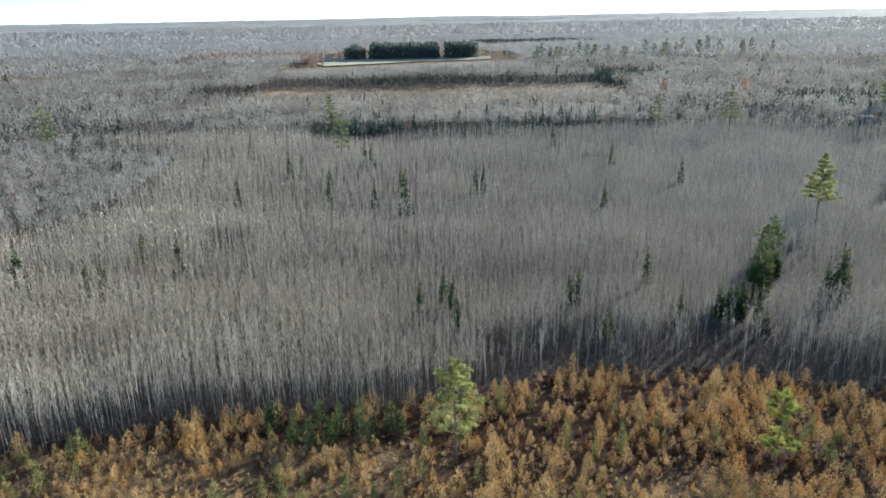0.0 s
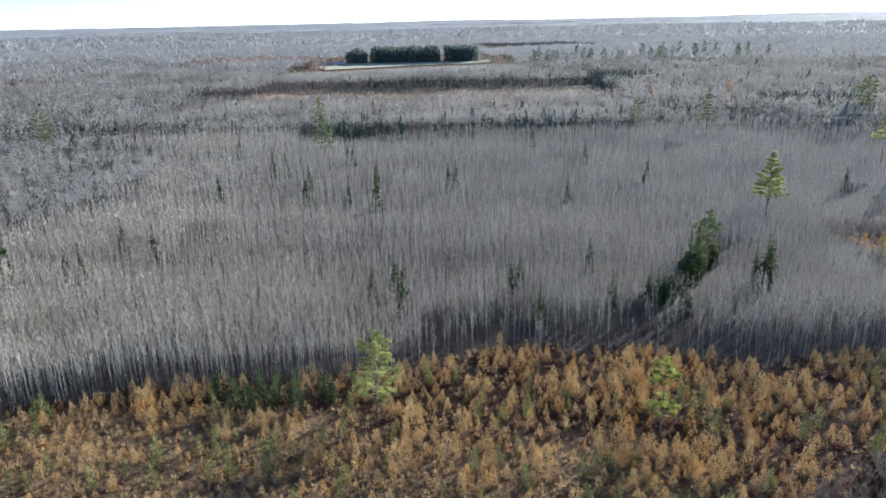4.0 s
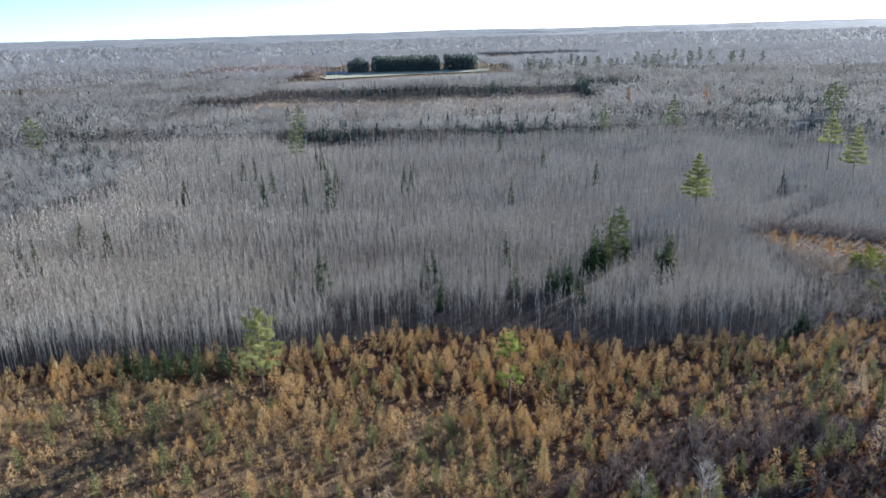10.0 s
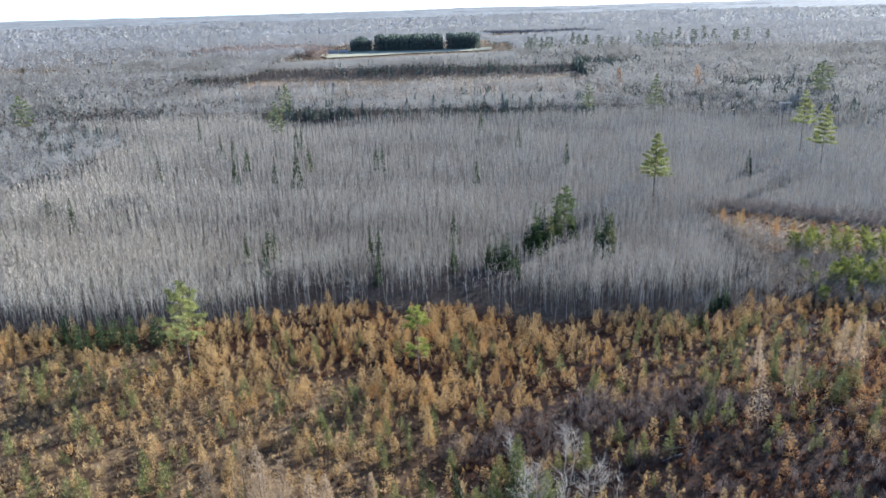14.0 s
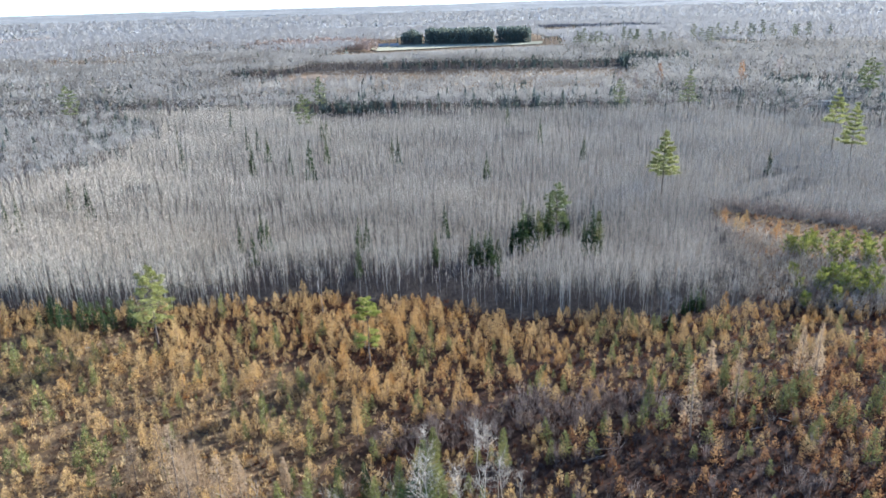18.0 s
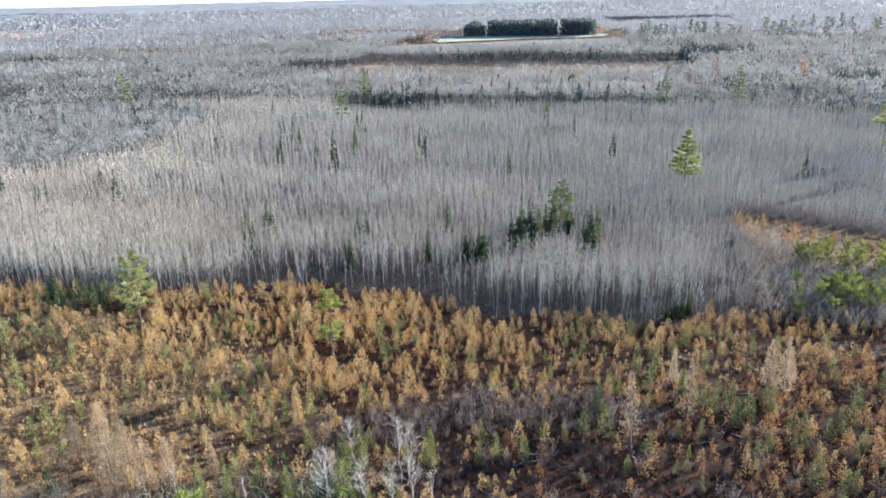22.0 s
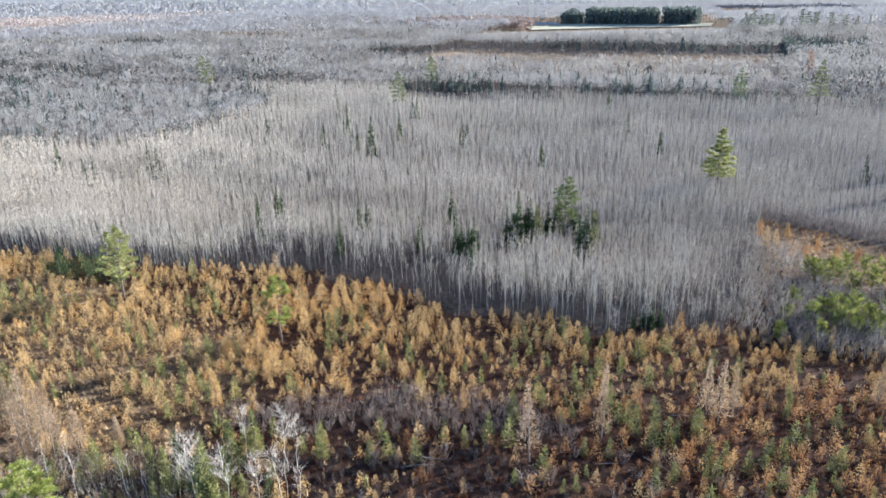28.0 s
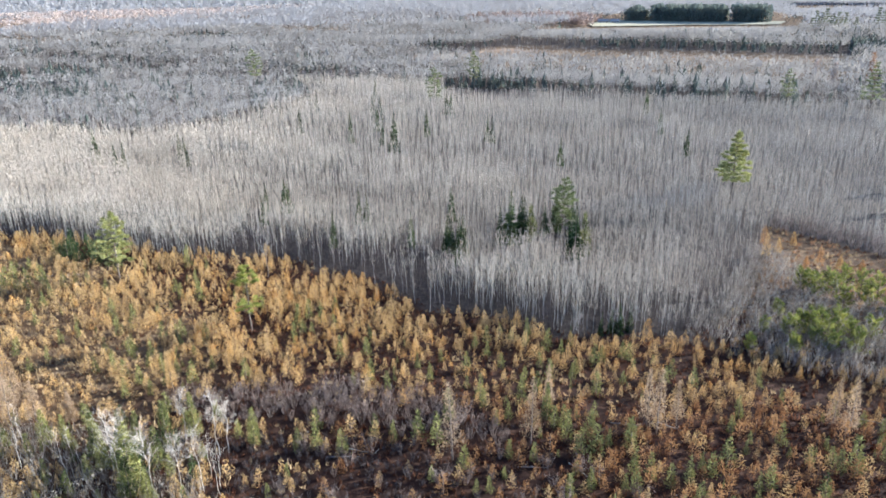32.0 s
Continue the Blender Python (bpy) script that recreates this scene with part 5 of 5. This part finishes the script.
# ---------------------------------------------------------------- brush and grass
def brush_shape(seed, h=2.3, stems=16):
    r = random.Random(seed)
    s = Shape()
    for i in range(stems):
        a = r.uniform(0, 6.28)
        d = Vector((math.cos(a) * r.uniform(.1, .6), math.sin(a) * r.uniform(.1, .6), 1)) * h * r.uniform(.5, 1.0)
        s.spike((math.cos(a) * .12, math.sin(a) * .12, 0), d, 0.018, 0)
        for w in range(3):
            s.leaf(d * r.uniform(.4, .95), Vector((r.uniform(-.5, .5), r.uniform(-.5, .5), r.uniform(.2, .7))) * 0.8, 0.04, 0, r)
    return s


def grass_shape(seed, blades=9):
    r = random.Random(seed)
    s = Shape()
    for i in range(blades):
        a = r.uniform(0, 6.28)
        s.leaf((math.cos(a) * r.uniform(0, .35), math.sin(a) * r.uniform(0, .35), 0), Vector((r.uniform(-.35, .35), r.uniform(-.35, .35), r.uniform(.3, .8))), r.uniform(.08, .2), 0, r)
    return s


brushes = [brush_shape(820 + i) for i in range(5)]
bx, by = tree_points(20, 135, 28, 112, 1.25, 83)
br_ = np.random.default_rng(84)
keep = inside(bx + 1.5 * wave(bx, by, 4, 1), by + 1.5 * wave(bx, by, 4, 2), BRUSH) & (br_.random(len(bx)) < 0.85) | inside(bx, by, CLEARING) & (bx > 111) & (by < 126) & (by > 100) & (br_.random(len(bx)) < .5)
keep |= (by < 62) & (bx > 66) & (br_.random(len(bx)) < .12)
bx, by = bx[keep], by[keep]
stand("alder_brush", brushes, [M_BRUSH], bx, by, np.clip(br_.normal(1.1, .25, len(bx)), .4, 1.8), "leafless purplish-brown alder brush", "shrubs", 85)
# heath brush whose dark colour carries the shade over the peat
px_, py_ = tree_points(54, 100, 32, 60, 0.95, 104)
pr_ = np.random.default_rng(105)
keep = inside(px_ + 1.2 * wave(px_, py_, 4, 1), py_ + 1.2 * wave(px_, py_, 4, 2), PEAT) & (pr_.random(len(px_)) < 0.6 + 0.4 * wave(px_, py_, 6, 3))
stand("dark_heath_brush", [brush_shape(845 + i, 1.1, 9) for i in range(4)], [M_SHADE_BRUSH], px_[keep], py_[keep], np.clip(pr_.normal(0.9, .3, keep.sum()), .3, 1.7), "low leafless heath brush on the peat, darkened in colour for shade", "shrubs", 106)
hx, hy = tree_points(14, 66, 24, 50, 1.15, 91)
hr = np.random.default_rng(92)
keep = ~inside(hx, hy, PEAT) & (hy < 33 + (hx - 14) * 0.32) & (hr.random(len(hx)) < 0.7 + 0.3 * wave(hx, hy, 6, 2))
hx, hy = hx[keep], hy[keep]
stand("grey_saplings", [brush_shape(860 + i, 3.6, 7) for i in range(5)], [M_GREYBRUSH], hx, hy, np.clip(hr.normal(0.95, .25, len(hx)), .4, 1.6), "thicket of bare grey saplings round the birches", "shrubs", 93)

grasses = [grass_shape(840 + i) for i in range(6)]
gx, gy = tree_points(-75, 160, 24, 165, 1.0, 86)
front = np.interp(gx, [p[0] for p in ASPEN_FRONT], [p[1] for p in ASPEN_FRONT])
keep = ((gy < np.minimum(front, 103) + 2) | inside(gx, gy, CLEARING)) & (np.random.default_rng(87).random(len(gx)) < 0.75 + 0.3 * wave(gx, gy, 7, 3))
gx, gy = gx[keep], gy[keep]
straw = ~heath(gx, gy) & (np.random.default_rng(90).random(len(gx)) < np.clip(0.2 + 0.75 * ((gx < 12) & (gy < 79) | (gx < 44) & (gy < 71) & (gy > 40)) + 0.12 * (gy > 118) + 0.25 * wave(gx, gy, 9, 5), 0, 1))
gsize = np.clip(np.random.default_rng(88).normal(0.8, .25, len(gx)), .3, 1.6)
rusty_grass = ~straw & (gy > 112) & (np.random.default_rng(101).random(len(gx)) < 0.75)
stand("rusty_sedge", grasses, [M_RUSTGRASS], gx[rusty_grass], gy[rusty_grass], gsize[rusty_grass] * 1.1, "rusty-orange sedge on the bog clearing", "grass", 102, sink=0.02)
brown = ~straw & ~rusty_grass
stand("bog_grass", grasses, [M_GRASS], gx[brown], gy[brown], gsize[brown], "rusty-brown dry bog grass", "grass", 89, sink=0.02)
stand("straw_sedge", grasses, [M_STRAW], gx[straw], gy[straw], gsize[straw], "straw-coloured dry sedge on the open bog", "grass", 94, sink=0.02)


def shrub_shape(seed, n=27):
    """A low rounded shrub of fine dry leaves."""
    r = random.Random(seed)
    s = Shape()
    for i in range(n):
        a, u = r.uniform(0, 6.28), r.random() ** 0.6
        q = Vector((math.cos(a) * u * .6, math.sin(a) * u * .6, r.uniform(0.05, 1.0) * (1.05 - u * .6)))
        s.leaf(q, Vector((r.uniform(-.5, .5) + q.x * .5, r.uniform(-.5, .5) + q.y * .5, r.uniform(.2, .9))) * 0.24, r.uniform(.05, .1), 0, r)
    return s


ux, uy = tree_points(-72, 150, 24, 100, 1.2, 96)
front = np.interp(ux, [p[0] for p in ASPEN_FRONT], [p[1] for p in ASPEN_FRONT])
ur = np.random.default_rng(97)
keep = (uy < front) & ~inside(ux, uy, BRUSH) & ~(inside(ux, uy, PEAT) & (ur.random(len(ux)) < 0.6)) & (ur.random(len(ux)) < 0.6 + 0.4 * wave(ux, uy, 10, 4) + 0.25 * (ux < 30))
he = heath(ux, uy) & keep
he &= ~(inside(ux, uy, PEAT) & (ur.random(len(ux)) < 0.15))
keep &= ~he
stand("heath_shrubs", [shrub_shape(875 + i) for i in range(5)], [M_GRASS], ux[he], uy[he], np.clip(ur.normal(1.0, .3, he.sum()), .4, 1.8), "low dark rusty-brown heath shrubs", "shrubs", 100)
ux, uy = ux[keep], uy[keep]
stand("leatherleaf_shrubs", [shrub_shape(870 + i) for i in range(5)], [M_SHRUB], ux, uy, np.clip(ur.normal(1.0, .3, len(ux)), .4, 1.8), "low tan-brown leatherleaf shrubs between the tamaracks", "shrubs", 98)

# hazel and alder below the first rows of aspens, coloured dark for shade
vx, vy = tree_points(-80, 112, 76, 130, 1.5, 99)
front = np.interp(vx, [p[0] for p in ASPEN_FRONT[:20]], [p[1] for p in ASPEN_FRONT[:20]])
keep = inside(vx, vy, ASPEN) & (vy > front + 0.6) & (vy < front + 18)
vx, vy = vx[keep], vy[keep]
stand("aspen_understorey", [brush_shape(825 + i, 3.6, 11) for i in range(5)], [M_SHADE_BRUSH], vx, vy, np.clip(np.random.default_rng(95).normal(0.95, .25, len(vx)), .3, 1.6), "leafless hazel brush under the aspens, coloured dark for the shade there", "shrubs", 79)

# brush in the hollows, its dark colour standing in for their shade
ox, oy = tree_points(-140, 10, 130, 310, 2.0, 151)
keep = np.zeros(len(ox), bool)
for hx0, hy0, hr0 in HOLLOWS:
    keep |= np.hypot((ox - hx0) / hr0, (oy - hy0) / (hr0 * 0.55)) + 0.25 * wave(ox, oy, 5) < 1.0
stand("hollow_brush", [brush_shape(835 + i, 4.0, 12) for i in range(4)], [M_SHADE_BRUSH], ox[keep], oy[keep], np.full(keep.sum(), 1.0), "leafless brush in hollows of the stand, coloured dark for shade", "shrubs", 152)
# ---------------------------------------------------------------- power line at the far edge of the aspens
def power_frame(x, y, turn):
    """Two weathered poles with a long crossarm, braces and insulators."""
    ob = thing("power_line_frame", (x, y, float(ground_z(x, y)) - 0.1), "weathered pale two-pole power line frame beyond the aspens", "power pole", "power line frames", 1.0, turn)
    for px in (-1.8, 1.8):
        st = Shape()
        st.tube([(px, 0, 0), (px, 0, 9.6)], [0.19, 0.13], 8, 0)
        part("pole", mesh_from("frame_pole", *st.only(0), [M_BIRCH]), ob)
    part("crossarm", box_mesh("frame_arm", -2.9, 2.9, -0.14, 0.14, 8.6, 9.0, M_BIRCH), ob, "pale timber crossarm")
    for px, qx in ((-1.8, 1.8), (1.8, -1.8)):
        st = Shape()
        st.tube([(px, 0.16, 5.4), (qx, 0.16, 8.4)], [0.07, 0.07], 5, 0)
        part("brace", mesh_from("frame_brace", *st.only(0), [M_DEAD]), ob)
    for px in (-2.7, 0.0, 2.7):
        st = Shape()
        st.tube([(px, 0, 8.6), (px, 0, 8.45), (px, 0, 7.7)], [0.05, 0.12, 0.09], 6, 0)
        part("insulator", mesh_from("frame_insulator", *st.only(0), [M_SIDING]), ob, "pale hanging insulator")


power_frame(184.5, 311.5, 0.05)

# the same thicket goes on below and behind the drone's line
ex, ey = tree_points(-80, 170, -70, 24, 9.0, 111)
er = np.random.default_rng(112)
es = np.clip(er.normal(0.85, 0.25, len(ex)), 0.4, 1.5)
kind = er.random(len(ex))
a, b, c = kind < 0.4, (kind >= 0.4) & (kind < 0.65), kind >= 0.65
stand("outlying_tamaracks", larches_pale, [M_BARK, M_LARCH], ex[a], ey[a], es[a], "scattered golden tamaracks on the open bog", "trees", 113)
stand("outlying_spruces", young, [M_BARK, M_YOUNG], ex[b], ey[b], es[b], "scattered small spruces on the open bog", "trees", 114)
stand("outlying_shrubs", [shrub_shape(880 + i) for i in range(4)], [M_SHRUB], ex[c] + 1.5, ey[c] + 1.1, es[c] * 1.3, "scattered low shrubs on the open bog", "shrubs", 115)

fx2, fy2 = tree_points(-80, 170, -70, 26, 3.0, 116)
fr2 = np.random.default_rng(117)
keep = fr2.random(len(fx2)) < 0.7 + 0.4 * wave(fx2, fy2, 12, 1)
fx2, fy2 = fx2[keep], fy2[keep]
kind = fr2.random(len(fx2))
for lo, hi, nm, shapes, mats, lab, cat in ((0, .5, "outlying_grass", grasses, [M_GRASS], "rusty-brown dry bog grass below the flight line", "grass"),
                                           (.5, .8, "outlying_leatherleaf", [shrub_shape(884 + i) for i in range(4)], [M_SHRUB], "low tan-brown shrubs below the flight line", "shrubs"),
                                           (.8, 1.0, "outlying_low_tamaracks", seedlings, [M_BARK, M_LARCH], "low golden tamaracks below the flight line", "trees")):
    k = (kind >= lo) & (kind < hi)
    stand(nm, shapes, mats, fx2[k], fy2[k], np.clip(fr2.normal(1.2, .35, k.sum()), .5, 2.2), lab, cat, 118)

# grey saplings and brush on the clearing, and below the aspens round it
qx, qy = tree_points(100, 150, 96, 172, 1.3, 121)
qr = np.random.default_rng(122)
keep = inside(qx, qy, [(101, 103), (112, 98), (128, 98), (140, 104), (140, 122), (122, 126), (116, 136), (110, 146), (105, 146), (104, 122)]) & (qr.random(len(qx)) < 0.95)
stand("clearing_saplings", [brush_shape(890 + i, 3.2, 9) for i in range(5)], [M_GREYBRUSH], qx[keep], qy[keep], np.clip(qr.normal(1.15, .3, keep.sum()), .3, 1.9), "bare grey saplings on the bog clearing", "shrubs", 123)
# brush added below these aspens to darken their shaded feet
keep = inside(qx, qy, ASPEN) & (qx > 106) & ~inside(qx, qy - 12, ASPEN)
stand("clearing_edge_brush", brushes, [M_BRUSH], qx[keep], qy[keep], np.clip(qr.normal(0.9, .25, keep.sum()), .3, 1.5), "leafless brush added for shade below the aspens by the clearing", "shrubs", 124)
